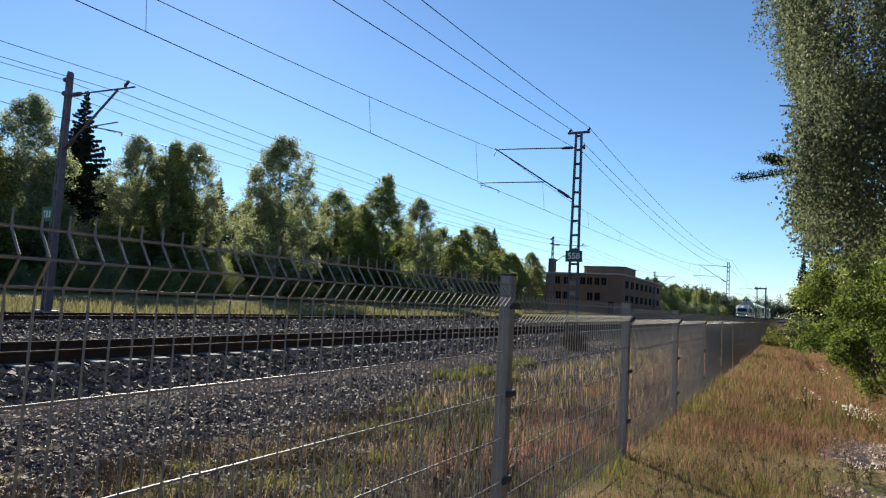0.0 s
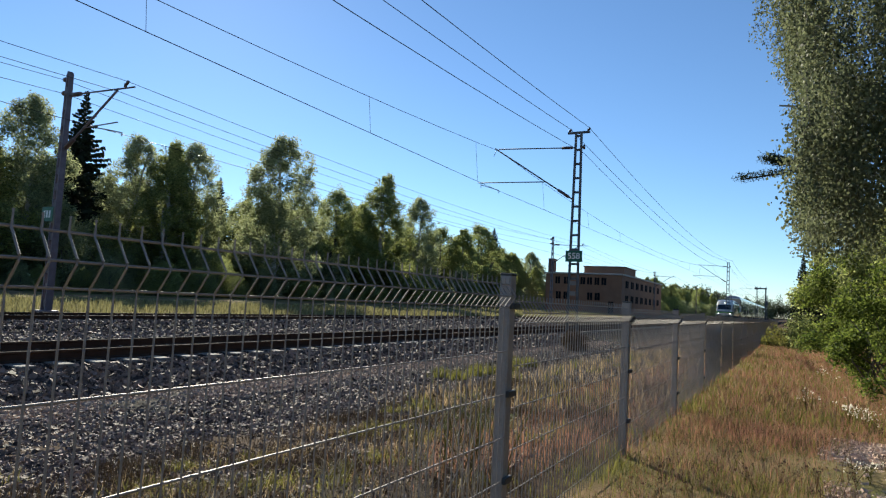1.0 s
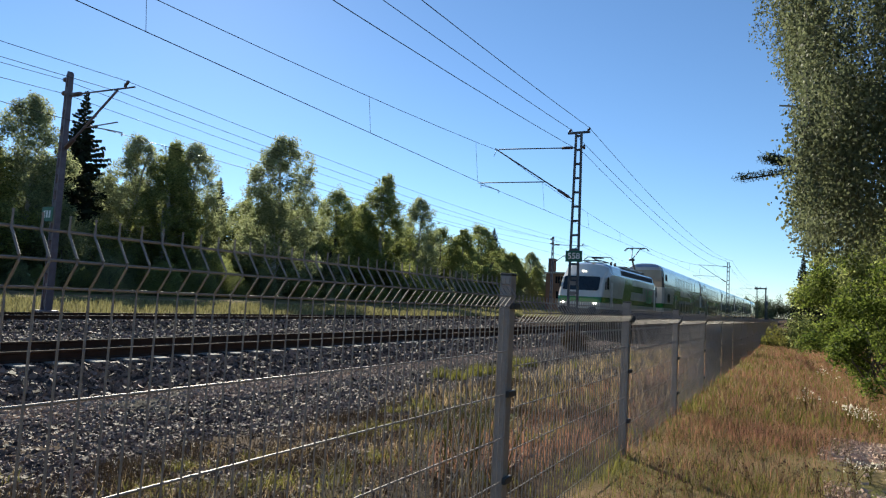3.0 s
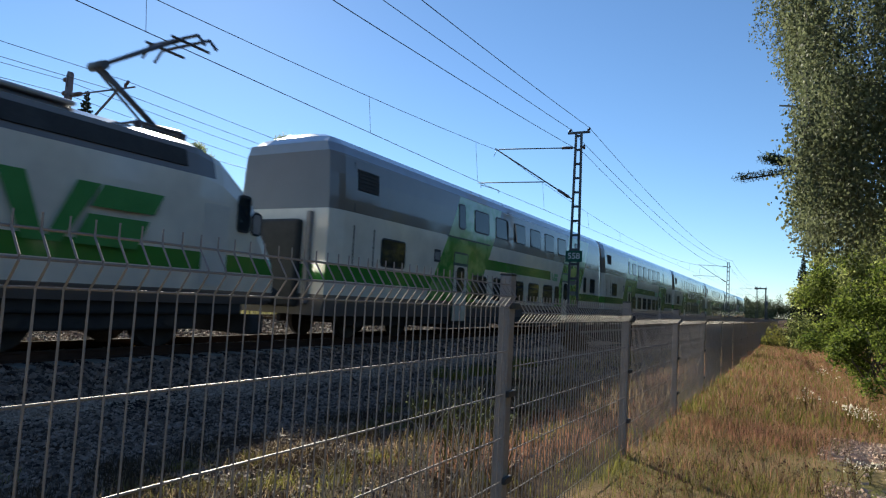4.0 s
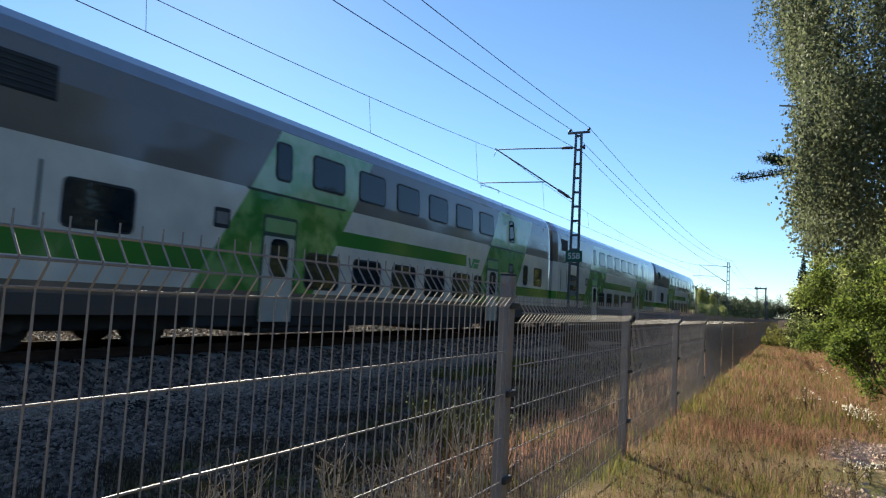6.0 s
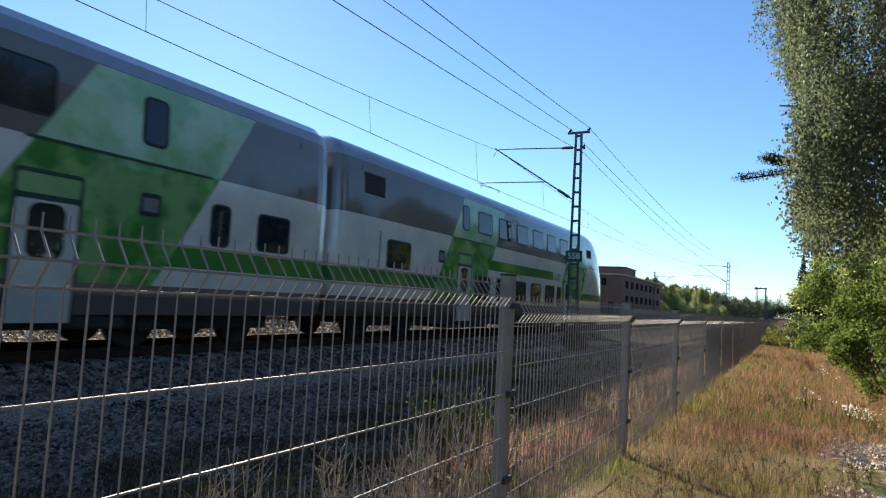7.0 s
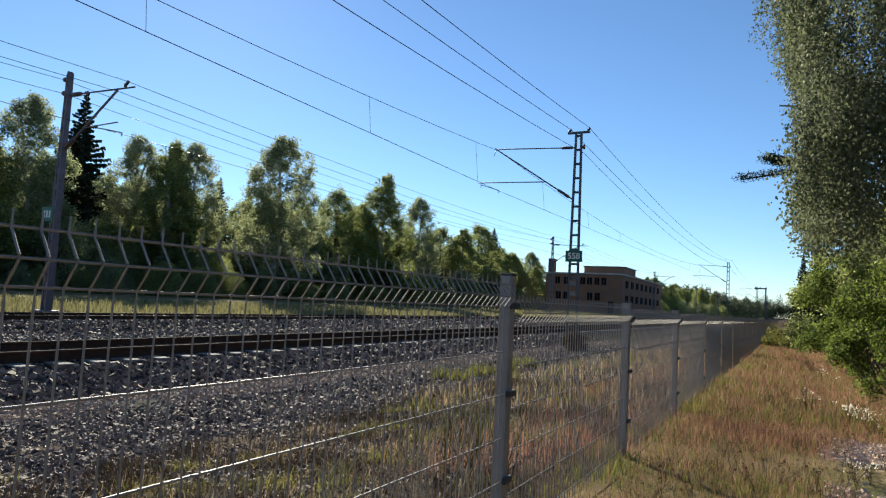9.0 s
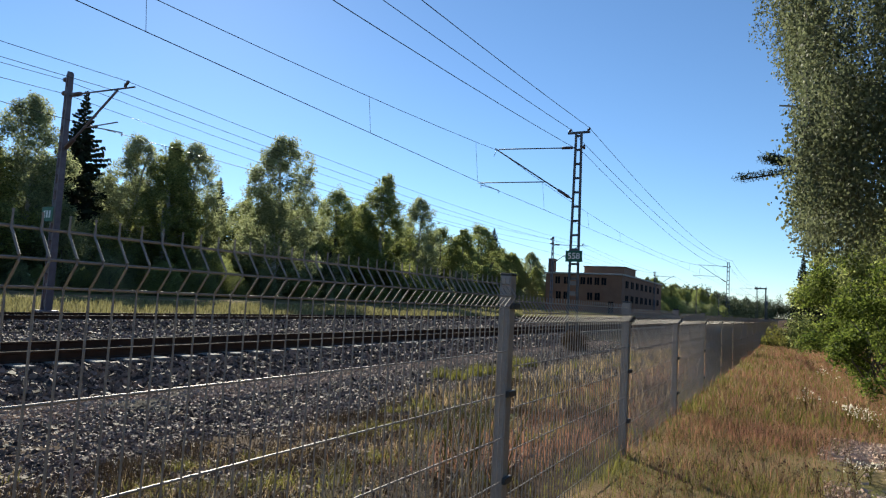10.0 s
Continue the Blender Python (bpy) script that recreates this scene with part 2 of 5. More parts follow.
# ---- lattice masts and overhead line ----
def lattice_mast(m, height, arms=True, sign=True, top_bar=True, label="dark steel ladder mast beside the track carrying the overhead line"):
    root = empty("catenary_mast", m, label, "mast", "masts of the near track")
    w0, w1 = 0.23, 0.12
    for s in (-1, 1):
        bm = loft([[(s * (w0 if z < 1 else w0 + (w1 - w0) * z / height) + a, b, z) for a, b in ((-.045, -.05), (.045, -.05), (.045, .05), (-.045, .05))] for z in (-.9, height)])
        part("leg", bm, M["mast"], root)
    n = int(height / 0.62)
    for i in range(n):
        z = 0.5 + i * (height - 0.6) / (n - 1)
        w = w0 + (w1 - w0) * z / height
        part("rung", boxed(-w, w, -.02, .02, z - .05, z + .05), M["mast"], root)
    part("footing", boxed(-.4, .4, -.35, .35, -1.2, -.45, .03), M["sleeper"], root, "concrete footing")
    if top_bar:
        part("crossbar", boxed(-.5, .5, -.05, .05, height, height + .09), M["mast"], root)
        for x in (-.42, .42):
            part("insulator", rods([((x, 0, height + .09), (x, 0, height + .18)), ((x, 0, height + .12), (x + .09, 0, height + .22))], .05, 8), M["insulator"], root)
    part("bracket_insulator", rods([((.14, 0, height - .62), (.26, 0, height - .62)), ((.26, 0, height - .72), (.26, 0, height - .52))], .05, 8), M["insulator"], root)
    if arms:
        part("top_tube", rods([((-.12, 0, height - .63), (-3.85, 0, height - .45))], .028, 8), M["mast"], root)
        part("tube_insulator", rods([((-.25, 0, height - .62), (-.75, 0, height - .60))], .065, 10), M["insulator"], root)
        part("strut", rods([((-.18, 0, height - 2.95), (-4.05, 0, height - .40))], .032, 8), M["mast"], root)
        part("strut_insulator", rods([((-.35, 0, height - 2.84), (-.85, 0, height - 2.51))], .07, 10), M["insulator"], root)
        part("steady_tube", rods([((-1.45, 0, height - 2.11), (-4.85, 0, height - 2.02))], .025, 8), M["mast"], root)
        part("registration_arm", rods([((-4.7, 0, height - 2.02), (-4.7, 0, height - 2.25)), ((-4.7, 0, height - 2.12), (-3.75, 0, height - 2.42)), ((-3.75, 0, height - 2.42), (-3.75, 0, height - 2.55))], .018, 6), M["mast"], root)
        part("hanger", rods([((-3.95, 0, height - .45), (-4.15, .1, height - .75))], .012, 5), M["mast"], root)
    if sign:
        plate = part("km_sign", boxed(-.375, .375, -.075, -.06, 3.13, 3.62, .004), M["sign"], root, "green kilometre sign with white digits")
        cu = bpy.data.curves.new("digits", "FONT")
        cu.body, cu.size, cu.align_x, cu.align_y, cu.extrude, cu.offset = "558", 0.37, "CENTER", "CENTER", 0.003, 0.006
        tmp = new("digits", cu)
        dg = bpy.context.evaluated_depsgraph_get()
        dme = bpy.data.meshes.new_from_object(tmp.evaluated_get(dg))
        bpy.data.objects.remove(tmp)
        o = part("digits", dme, M["sign_white"], plate, "white digits")
        o.data.materials.clear()
        o.data.materials.append(M["sign_white"])
        o.matrix_basis = pose(0, -.081, 3.375, 90, 0, 0)
        for z in (2.2, 1.75):
            part("notice_plate", boxed(-.13, .13, -.07, -.06, z - .09, z + .09), M["plate_grey"], root, "small pale notice plate")
    return root


M["sign"] = surface("green_sign", (0.010, 0.085, 0.050), (0.016, 0.125, 0.075), 0.5, 0, 3, 20, 0)
M["plate_grey"] = surface("faded_plate", (0.16, 0.15, 0.14), (0.24, 0.22, 0.2), 0.7, 0, 3, 20, 0)
M["sign_white"] = surface("sign_white", (0.55, 0.57, 0.55), (0.75, 0.76, 0.74), 0.6, 0, 3, 20, 0)
MAST_X, MASTS = -8.45, [-46.0, 27.1, 101.0, 182.6, 255.0]
for y in MASTS:
    lattice_mast(pose(MAST_X, y, 0), 8.85, sign=(y == 27.1), top_bar=(y < 60))


def far_mast(m, sign=False):
    root = empty("catenary_mast", m, "grey steel mast with a bracket arm beyond the far track", "mast", "masts of the far track")
    for s in (-1, 1):
        part("post", loft([[(s * w + a, b * k, z) for a, b in ((-.028, -.10), (.028, -.10), (.028, .10), (-.028, .10))] for z, w, k in ((-.5, .125, 1.3), (8.55, .07, .8))]), M["mast_grey"], root, "steel channel")
    for i in range(15):
        z = .3 + i * .585
        w = .125 - .055 * (z + .5) / 9.05
        part("batten_plate", boxed(-w + .03, w - .03, -.09, .09, z - .12, z + .12), M["mast_grey"], root)
    part("footing", boxed(-.3, .3, -.3, .3, -.5, .06, .03), M["mast_grey"], root, "concrete footing")
    part("top_tube", rods([((.1, 0, 7.75), (3.75, 0, 7.62))], .03, 8), M["mast_grey"], root)
    part("tube_insulator", rods([((.2, 0, 7.74), (.75, 0, 7.72))], .08, 10), M["insulator"], root)
    part("strut", rods([((.1, 0, 5.75), (2.85, 0, 7.62))], .04, 8), M["mast_grey"], root)
    part("strut_insulator", rods([((.2, 0, 5.82), (.6, 0, 6.10))], .08, 10), M["insulator"], root)
    part("steady_tube", rods([((1.15, 0, 6.46), (3.0, 0, 6.5)), ((1.9, 0, 6.4), (3.3, 0, 6.12)), ((3.3, 0, 6.12), (3.3, 0, 6.0))], .022, 6), M["mast_grey"], root)
    part("pin_insulator", rods([((3.25, 0, 7.62), (3.25, 0, 7.8)), ((3.25, 0, 7.74), (3.4, 0, 7.86))], .05, 8), M["insulator"], root)
    for z in (8.35, 7.85):
        part("side_insulator", rods([((-.12, 0, z), (-.3, 0, z))], .09, 8), M["insulator"], root)
    if sign:
        plate = part("km_sign", boxed(-.33, .33, -.30, -.285, 3.15, 3.66, .004), M["sign"], root, "small green sign")
        for i in range(3):
            part("digit_bar", boxed(-.22 + i * .16, -.12 + i * .16, -.306, -.301, 3.28, 3.53), M["sign_white"], plate, "unreadable white mark")
    return root


def gantry_post(m):
    root = empty("signal_gantry", m, "dark steel gantry post with a beam towards the track", "gantry")
    part("post", boxed(-.16, .16, -.16, .16, -.8, 8.7, .02), M["mast"], root)
    part("beam", boxed(-2.6, .3, -.10, .10, 8.25, 8.6, .02), M["mast"], root)
    part("lamp_box", boxed(.17, .55, -.2, .2, 4.2, 5.2, .04), M["mast"], root, "dark signal box")
    for x in (-2.4, -1.2, .1):
        part("pin", rods([((x, 0, 8.6), (x, 0, 8.95))], .06, 6), M["insulator"], root)


gantry_post(pose(-6.4, 182.6, 0))
FAR_MAST_X, FAR_MASTS = -22.9, [-42.0, 12.95, 65.7, 123.6, 182.0, 240.0]
for y in FAR_MASTS:
    far_mast(pose(FAR_MAST_X, y, 0), sign=abs(y - 12.95) < .1)


def span(name, x, z, ys, sag, r, label, dx=0.0):
    """A wire over masts at ys, sagging between them."""
    pts = []
    for k, (a, b) in enumerate(zip(ys, ys[1:])):
        for i in range(24):
            u = i / 24
            off = dx * ((1 - 2 * u) if k % 2 else (2 * u - 1))
            pts.append((x + off, a + (b - a) * u, z - sag * 4 * u * (1 - u)))
    return tagged(part(name, tube(pts, r), M["wire"]), label, "overhead wire", "overhead wires", "")


ALL, FALL = MASTS + [320.0, 393.0], FAR_MASTS + [300.0, 360.0]
span("contact_wire", TRACK_X, 6.36, ALL, 0.0, .011, "dark copper contact wire over the near track", -0.6)
span("messenger_wire", TRACK_X, 8.32, ALL, 1.5, .010, "dark messenger wire above the near contact wire", -0.8)
span("feeder_wire", MAST_X - .42, 9.10, ALL, 1.1, .012, "dark feeder wire along the mast tops")
span("feeder_wire", MAST_X + .45, 9.10, ALL, 1.1, .012, "dark feeder wire along the mast tops")
span("return_wire", MAST_X + .26, 7.95, ALL, 1.22, .011, "dark return wire fixed to the masts")
span("contact_wire", FAR_X + .1, FAR_Z + 5.95, FALL, 0.0, .011, "dark copper contact wire over the far track", 0.15)
span("messenger_wire", FAR_X, 7.55, FALL, 0.55, .010, "dark messenger wire above the far contact wire", -0.15)
span("feeder_wire", FAR_MAST_X + 3.35, 7.86, FALL, 0.5, .010, "dark feeder wire over the far bracket arms")
span("return_wire", FAR_MAST_X - .3, 8.35, FALL, 0.7, .010, "dark return wire fixed to the far masts")
span("return_wire", FAR_MAST_X - .3, 7.85, FALL, 0.7, .010, "dark return wire fixed to the far masts")
for k, (a, b) in enumerate(zip(ALL[:4], ALL[1:5])):
    for i in range(int((b - a - 3) / 8.2) + 1):
        u = 1 - (2.6 + 8.2 * i) / (b - a)
        s = (1 - 2 * u) if k % 2 else (2 * u - 1)
        y = a + (b - a) * u
        tagged(part("dropper", rods([((TRACK_X - .6 * s, y, 6.36), (TRACK_X - .8 * s, y, 8.32 - 1.5 * 4 * u * (1 - u)))], .007, 4), M["wire"]), "thin dropper wire between messenger and contact wire", "overhead wire", "dropper wires")


# ---- fence of welded mesh panels ----
FX, POST0, PITCH = -1.18, 2.86, 2.53
HORIZ = [(1.265, 0.0), (1.21, 0.035), (1.16, 0.0), (.951, 0.0), (.751, 0.0), (.551, 0.0), (.351, 0.0), (.151, 0.0)]


def panel_drop(k):
    return [0.0, 0.0, 0.0, -.075, -.105, -.125, -.14, -.155][k] if k < 8 else -.155 - .012 * (k - 7)


def wire_mesh():
    pts = [(0, 0, .06), (0, 0, 1.13), (0, 0, 1.16), (.033, 0, 1.205), (.033, 0, 1.215), (0, 0, 1.262), (0, 0, 1.295)]
    me = bpy.data.meshes.new("wire")
    me.from_pydata(*[[tuple(v) for v in tube(pts, .0028, 4)[0]], [], tube(pts, .0028, 4)[1]])
    me.materials.append(M["galv"])
    return me


WIRE = wire_mesh()


fence = empty("mesh_fence", Matrix(), "long galvanised welded mesh fence with a folded top edge", "fence")


def bar_mesh():
    me = bpy.data.meshes.new("bar")
    vs, fs = tube([(0, -1.225, 0), (0, 1.225, 0)], .0032, 6)
    me.from_pydata([tuple(v) for v in vs], [], fs)
    me.materials.append(M["galv"])
    return me


BAR = bar_mesh()


def fence_panel(k):
    at = (FX, POST0 + (k - 2.5) * PITCH, panel_drop(k))
    if k in (1, 2, 3, 4, 5):
        panel = new("panel")
        panel.parent, panel.location = fence, at
        for i in range(49):
            part("wire", WIRE, None, panel).location = (0, -1.2 + i * .05, 0)
        for z, off in HORIZ:
            part("bar", BAR, None, panel).location = (off - .006, 0, z)
        return
    wv, wf = tube([(0, 0, .06), (0, 0, 1.16), (.033, 0, 1.21), (0, 0, 1.262), (0, 0, 1.295)], .0028, 4)
    vs, fs = [], []
    for i in range(49):
        fs += [tuple(a + len(vs) for a in f) for f in wf]
        vs += [v + Vector((0, -1.2 + i * .05, 0)) for v in wv]
    for z, off in HORIZ:
        bv, bf = tube([(off - .006, -1.225, z), (off - .006, 1.225, z)], .0032, 4)
        fs += [tuple(a + len(vs) for a in f) for f in bf]
        vs += bv
    panel = tagged(part("panel", (vs, fs), M["galv"], fence), kind="stuff")
    panel.location = at


def fence_post(k):
    y, top = POST0 + (k - 2) * PITCH, 1.31 + panel_drop(k)
    post = part("post", boxed(-.03, .03, -.03, .03, -.4, top, .004), M["galv"], fence, "square galvanised steel post")
    post.location = (FX - .035, y, 0)
    part("cap", boxed(-.032, .032, -.032, .032, top, top + .012, .004), M["cap"], post, "dark plastic cap")
    for z in (1.165, .751, .351):
        part("clamp", boxed(.03, .05, -.045, .045, z - .015 + panel_drop(k), z + .015 + panel_drop(k), .004), M["cap"], post, "dark clamp")


M["cap"] = surface("dark_cap", (0.03, 0.03, 0.032), (0.05, 0.05, 0.052), 0.6, 0, 5, 30, 0)
for k in range(0, 26):
    fence_panel(k)
    fence_post(k)


# ---- old brick station building ----
def opening(root, axis, a0, a1, z0, z1, at):
    """An unglazed window with a frame on a wall along x or y; a black panel stands for the shaded inside."""
    o = new("window")
    o.parent = root
    d = 0.03
    if axis == "x":
        part("pane", boxed(a0, a1, at - d, at + .05, z0, z1), M["inside_shade"], o)
        fr = boxed(a0 - .06, a1 + .06, at - .06, at - .004, z1, z1 + .12)
        box(fr, a0 - .1, a1 + .1, at - .09, at - .004, z0 - .12, z0)
        box(fr, (a0 + a1) / 2 - .03, (a0 + a1) / 2 + .03, at - .045, at - .032, z0, z1)
    else:
        part("pane", boxed(at - .05, at + d, a0, a1, z0, z1), M["inside_shade"], o)
        fr = boxed(at + .004, at + .06, a0 - .06, a1 + .06, z1, z1 + .12)
        box(fr, at + .004, at + .09, a0 - .1, a1 + .1, z0 - .12, z0)
        box(fr, at + .032, at + .045, (a0 + a1) / 2 - .04, (a0 + a1) / 2 + .04, z0, z1)
    part("frame", fr, M["brick"], o)


def building():
    root = empty("brick_building", Matrix(), "derelict two-storey red-brown brick building with a flat roof", "building")
    x0, x1, y0, y1, h = -39.4, -25.8, 110.0, 147.0, 6.95
    part("wall", boxed(x0, x1, y0, y1, -1, h, .03), M["brick"], root)
    part("roof", boxed(x0 - .25, x1 + .25, y0 - .3, y1 + .25, h + .002, h + .28, .04), M["roof_sheet"], root, "pale roof edge")
    up = part("upper_storey", boxed(-33.0, -25.9, 112.0, 121.0, h + .285, 8.45, .03), M["brick"], root)
    part("coping", boxed(-33.15, -25.75, 111.85, 121.15, 8.452, 8.6, .02), M["brick_dark"], up)
    part("chimney", boxed(-39.4, -38.3, 111.0, 112.2, h + .285, 9.75, .03), M["brick_dark"], root)
    part("canopy", boxed(-30.2, -26.6, 108.6, 109.9, 1.6, 1.85), M["brick_dark"], root)
    for a in (-37.6, -36.0, -33.0, -31.8, -30.5, -29.3):
        opening(root, "x", a, a + .85, 5.2, 6.45, y0)
    for a in (-37.4, -36.0, -31.7, -30.4):
        opening(root, "x", a, a + .9, 2.5, 3.8, y0)
    opening(root, "x", -28.0, -27.1, .0, 2.4, y0)
    for i in range(8):
        for z in (4.9, 2.35):
            opening(root, "y", 112.8 + i * 4.15, 115.0 + i * 4.15, z, z + 1.25, x1)


M["brick_dark"] = surface("dark_brick", (0.085, 0.048, 0.035), (0.16, 0.09, 0.065), 0.9, 0, 0.6, 6, 0.3)
building()


# ---- trees ----
def leaf_cloud(centres, radii, count, size, seed, droop=0.0, aspect=0.6):
    """Many small four-sided leaves scattered over the shells of clumps."""
    g = np.random.default_rng(seed)
    c, r = np.array(centres, float), np.array(radii, float)
    w = (r[:, 0] * r[:, 2]) ** 1.0
    k = g.choice(len(c), count, p=w / w.sum())
    d = g.normal(size=(count, 3))
    d /= np.linalg.norm(d, axis=1)[:, None]
    rad = g.uniform(0.0, 1.0, count) ** 0.5 * g.uniform(0.8, 1.3, count)
    pos = c[k] + d * r[k] * rad[:, None]
    a = g.normal(size=(count, 3))
    a[:, 2] -= droop
    a /= np.linalg.norm(a, axis=1)[:, None]
    b = np.cross(a, g.normal(size=(count, 3)))
    b /= np.linalg.norm(b, axis=1)[:, None]
    s = size * g.uniform(0.6, 1.4, count)[:, None]
    quad = np.stack([pos - a * s, pos + b * s * aspect, pos + a * s, pos - b * s * aspect], 1)
    return quad.reshape(-1, 3), np.arange(count * 4).reshape(-1, 4)


def leaf_mesh(name, vs, fs, material):
    me = bpy.data.meshes.new(name)
    me.from_pydata(vs.tolist(), [], fs.tolist())
    me.materials.append(material)
    return me


def limb(bm, a, b, r0, r1, n=6, bend=0.15, seed=0):
    g = random.Random(seed)
    a, b = Vector(a), Vector(b)
    mid = (a + b) / 2 + Vector((g.uniform(-1, 1), g.uniform(-1, 1), g.uniform(0, 1))) * bend * (b - a).length * .5
    rod(bm, a, mid, r0, n, (r0 + r1) / 2)
    rod(bm, mid, b, (r0 + r1) / 2, n, r1)


def birch_kind(seed, height, width, leaves, size, leaf, bark):
    """Trunk and crown meshes of a broad-leaved tree of that height."""
    g = np.random.default_rng(seed)
    bm = bmesh.new()
    limb(bm, (0, 0, -.3), (g.normal() * .3, g.normal() * .3, height * .55), .014 * height, .009 * height, 8, .08, seed)
    limb(bm, (0, 0, height * .5), (g.normal() * .4, g.normal() * .4, height * .96), .009 * height, .002 * height, 6, .1, seed + 1)
    cs, rs = [], []
    n = 420
    for i in range(n):
        u = (i + g.uniform()) / n
        z = height * (0.05 + 0.92 * u)
        ang = i * 2.4 + g.uniform(-.6, .6)
        lobe = .82 + .55 * noise.noise(Vector((math.cos(ang) * 1.3, math.sin(ang) * 1.3, u * 5 + seed)))
        spread = width * 1.62 * (u + .06) ** .30 * (1.015 - u) ** .62 * lobe * g.uniform(.05, 1.0) ** .42
        p = (spread * math.cos(ang), spread * math.sin(ang), z + g.normal() * .012 * height)
        if i % 7 == 0:
            limb(bm, (0, 0, max(.1, z - spread * .7)), p, .0035 * height * (1.1 - u), .001 * height, 5, .15, seed + i)
        rr = width * g.uniform(.06, .19) * (1.1 - .35 * u)
        cs.append(p)
        rs.append((rr, rr, rr * g.uniform(.9, 1.9)))
    vs, fs = leaf_cloud(cs, rs, leaves, size, seed, droop=.5)
    trunk = bpy.data.meshes.new("trunk")
    bm.to_mesh(trunk)
    bm.free()
    trunk.materials.append(bark)
    return trunk, leaf_mesh("crown", vs, fs, leaf)


def spruce_kind(seed, height, width, leaf):
    g = np.random.default_rng(seed)
    bm = bmesh.new()
    rod(bm, (0, 0, -.3), (0, 0, height * .98), .014 * height, 7, .002 * height)
    trunk = bpy.data.meshes.new("trunk")
    bm.to_mesh(trunk)
    bm.free()
    trunk.materials.append(M["bark"])
    quads = []
    for i in range(260):
        u = (i + g.uniform()) / 260
        z = height * (.10 + .90 * u)
        ln = width * (1 - u) ** 1.08 * g.uniform(.5, 1.2) + .03
        ang = i * 2.4 + g.uniform(-.3, .3)
        dirv = np.array([math.cos(ang), math.sin(ang), -.28 + .5 * u])
        side = np.array([-math.sin(ang), math.cos(ang), 0])
        for j in range(40):
            s = g.uniform(.12, 1.0)
            p = np.array([0, 0, z]) + dirv * ln * s + np.array([0, 0, .16 * ln * s * s])
            w = .28 * ln * (1.15 - s) + .03
            a = side * g.uniform(-1, 1) * w + dirv * .12 + np.array([0, 0, -g.uniform(.05, .25)])
            tip = min(1, .35 + 1.6 * (1 - u))
            a = a * tip
            b = np.cross(a, g.normal(size=3))
            b = b / np.linalg.norm(b) * .09 * tip
            quads.append([p, p + a * .5 + b, p + a, p + a * .5 - b])
    vs = np.array(quads).reshape(-1, 3)
    return trunk, leaf_mesh("crown", vs, np.arange(len(vs)).reshape(-1, 4), leaf)


KINDS = {
    "birch_a": birch_kind(11, 10, 2.3, 60000, .046, M["wood_leaf"], M["birch_bark"]),
    "birch_b": birch_kind(12, 10, 1.9, 56000, .046, M["birch_leaf"], M["birch_bark"]),
    "birch_c": birch_kind(13, 10, 2.7, 62000, .050, M["birch_leaf"], M["bark"]),
    "bush_a": birch_kind(14, 4, 1.5, 16000, .036, M["wood_leaf"], M["bark"]),
    "bush_b": birch_kind(15, 4, 1.9, 16000, .038, M["birch_leaf"], M["bark"]),
    "spruce_a": spruce_kind(16, 10, 2.2, M["spruce"]),
    "spruce_b": spruce_kind(17, 10, 2.6, M["spruce"]),
}
LABELS = {"birch_a": ("birch_tree", "tall silvery-green birch with loose hanging crown", "tree"),
          "birch_b": ("birch_tree", "slender green birch at the wood's edge", "tree"),
          "birch_c": ("broadleaf_tree", "broad dark green leafy tree at the wood's edge", "tree"),
          "bush_a": ("bush", "bright green leafy bush", "bush"), "bush_b": ("bush", "dense green shrub in front of the wood", "bush"),
          "spruce_a": ("spruce_tree", "dark pointed spruce standing among birches", "tree"),
          "spruce_b": ("spruce_tree", "broad dark spruce at the wood's edge", "tree")}


def plant(kind, x, y, height, wide=1.0, turn=None, label=""):
    name, text, cat = LABELS[kind]
    base = 4.0 if kind.startswith("bush") else 10.0
    s = height / base
    root = empty(name, Matrix(), label or text, cat, "trees of the wood" if cat == "tree" else "bushes of the wood")
    root.location = (x, y, ground_z(x) - .1)
    root.rotation_euler = (0, 0, turn if turn is not None else random.uniform(0, 6.28))
    root.scale = (s * wide, s * wide, s)
    t, c = KINDS[kind]
    part("trunk", t, None, root)
    part("crown", c, None, root)
    return root


WOOD = [("birch_c", -36, 15.6, 8.6, 1.1), ("birch_a", -36, 18.6, 11.0, .8), ("spruce_a", -42, 25.0, 13.8, 1.35), ("birch_a", -38, 26.5, 10.9, .8),
        ("birch_b", -36, 27.6, 10.6, .9), ("birch_a", -37, 30.2, 11.2, .85), ("spruce_a", -46, 40.4, 11.0, 1.1), ("spruce_b", -50, 47.7, 11.6, 1.1),
        ("birch_a", -34, 35.7, 12.9, .95), ("birch_c", -36, 45.0, 10.4, .9), ("birch_c", -36, 48.6, 9.7, 1.0), ("birch_b", -35, 51.0, 13.0, .95),
        ("birch_a", -36, 59.3, 12.2, .85), ("birch_c", -38, 67.7, 9.8, 1.1), ("birch_b", -36, 69.9, 10.0, 1.1), ("birch_c", -38, 78.8, 11.5, 1.1),
        ("spruce_b", -40, 87.9, 12.3, 1.3), ("birch_c", -40, 95, 9.0, 1.2), ("birch_a", -44, 114, 11.0, 1.0), ("birch_a", -46, 122, 10.0, 1.1)]
FAR = 1.3
for kind, x, y, h, wide in WOOD:
    plant(kind, x * FAR, y * FAR, h * FAR - .6, wide * (1.0 if kind.startswith("spruce") else 1.5))
for i in range(52):
    y = 8 + i * 2.1 + random.uniform(-1, 1)
    plant(random.choice(["birch_c", "birch_b", "birch_c"]), FAR * (-40 - random.uniform(0, 9)), FAR * y, FAR * random.uniform(7.2, 9.4), 1.55)
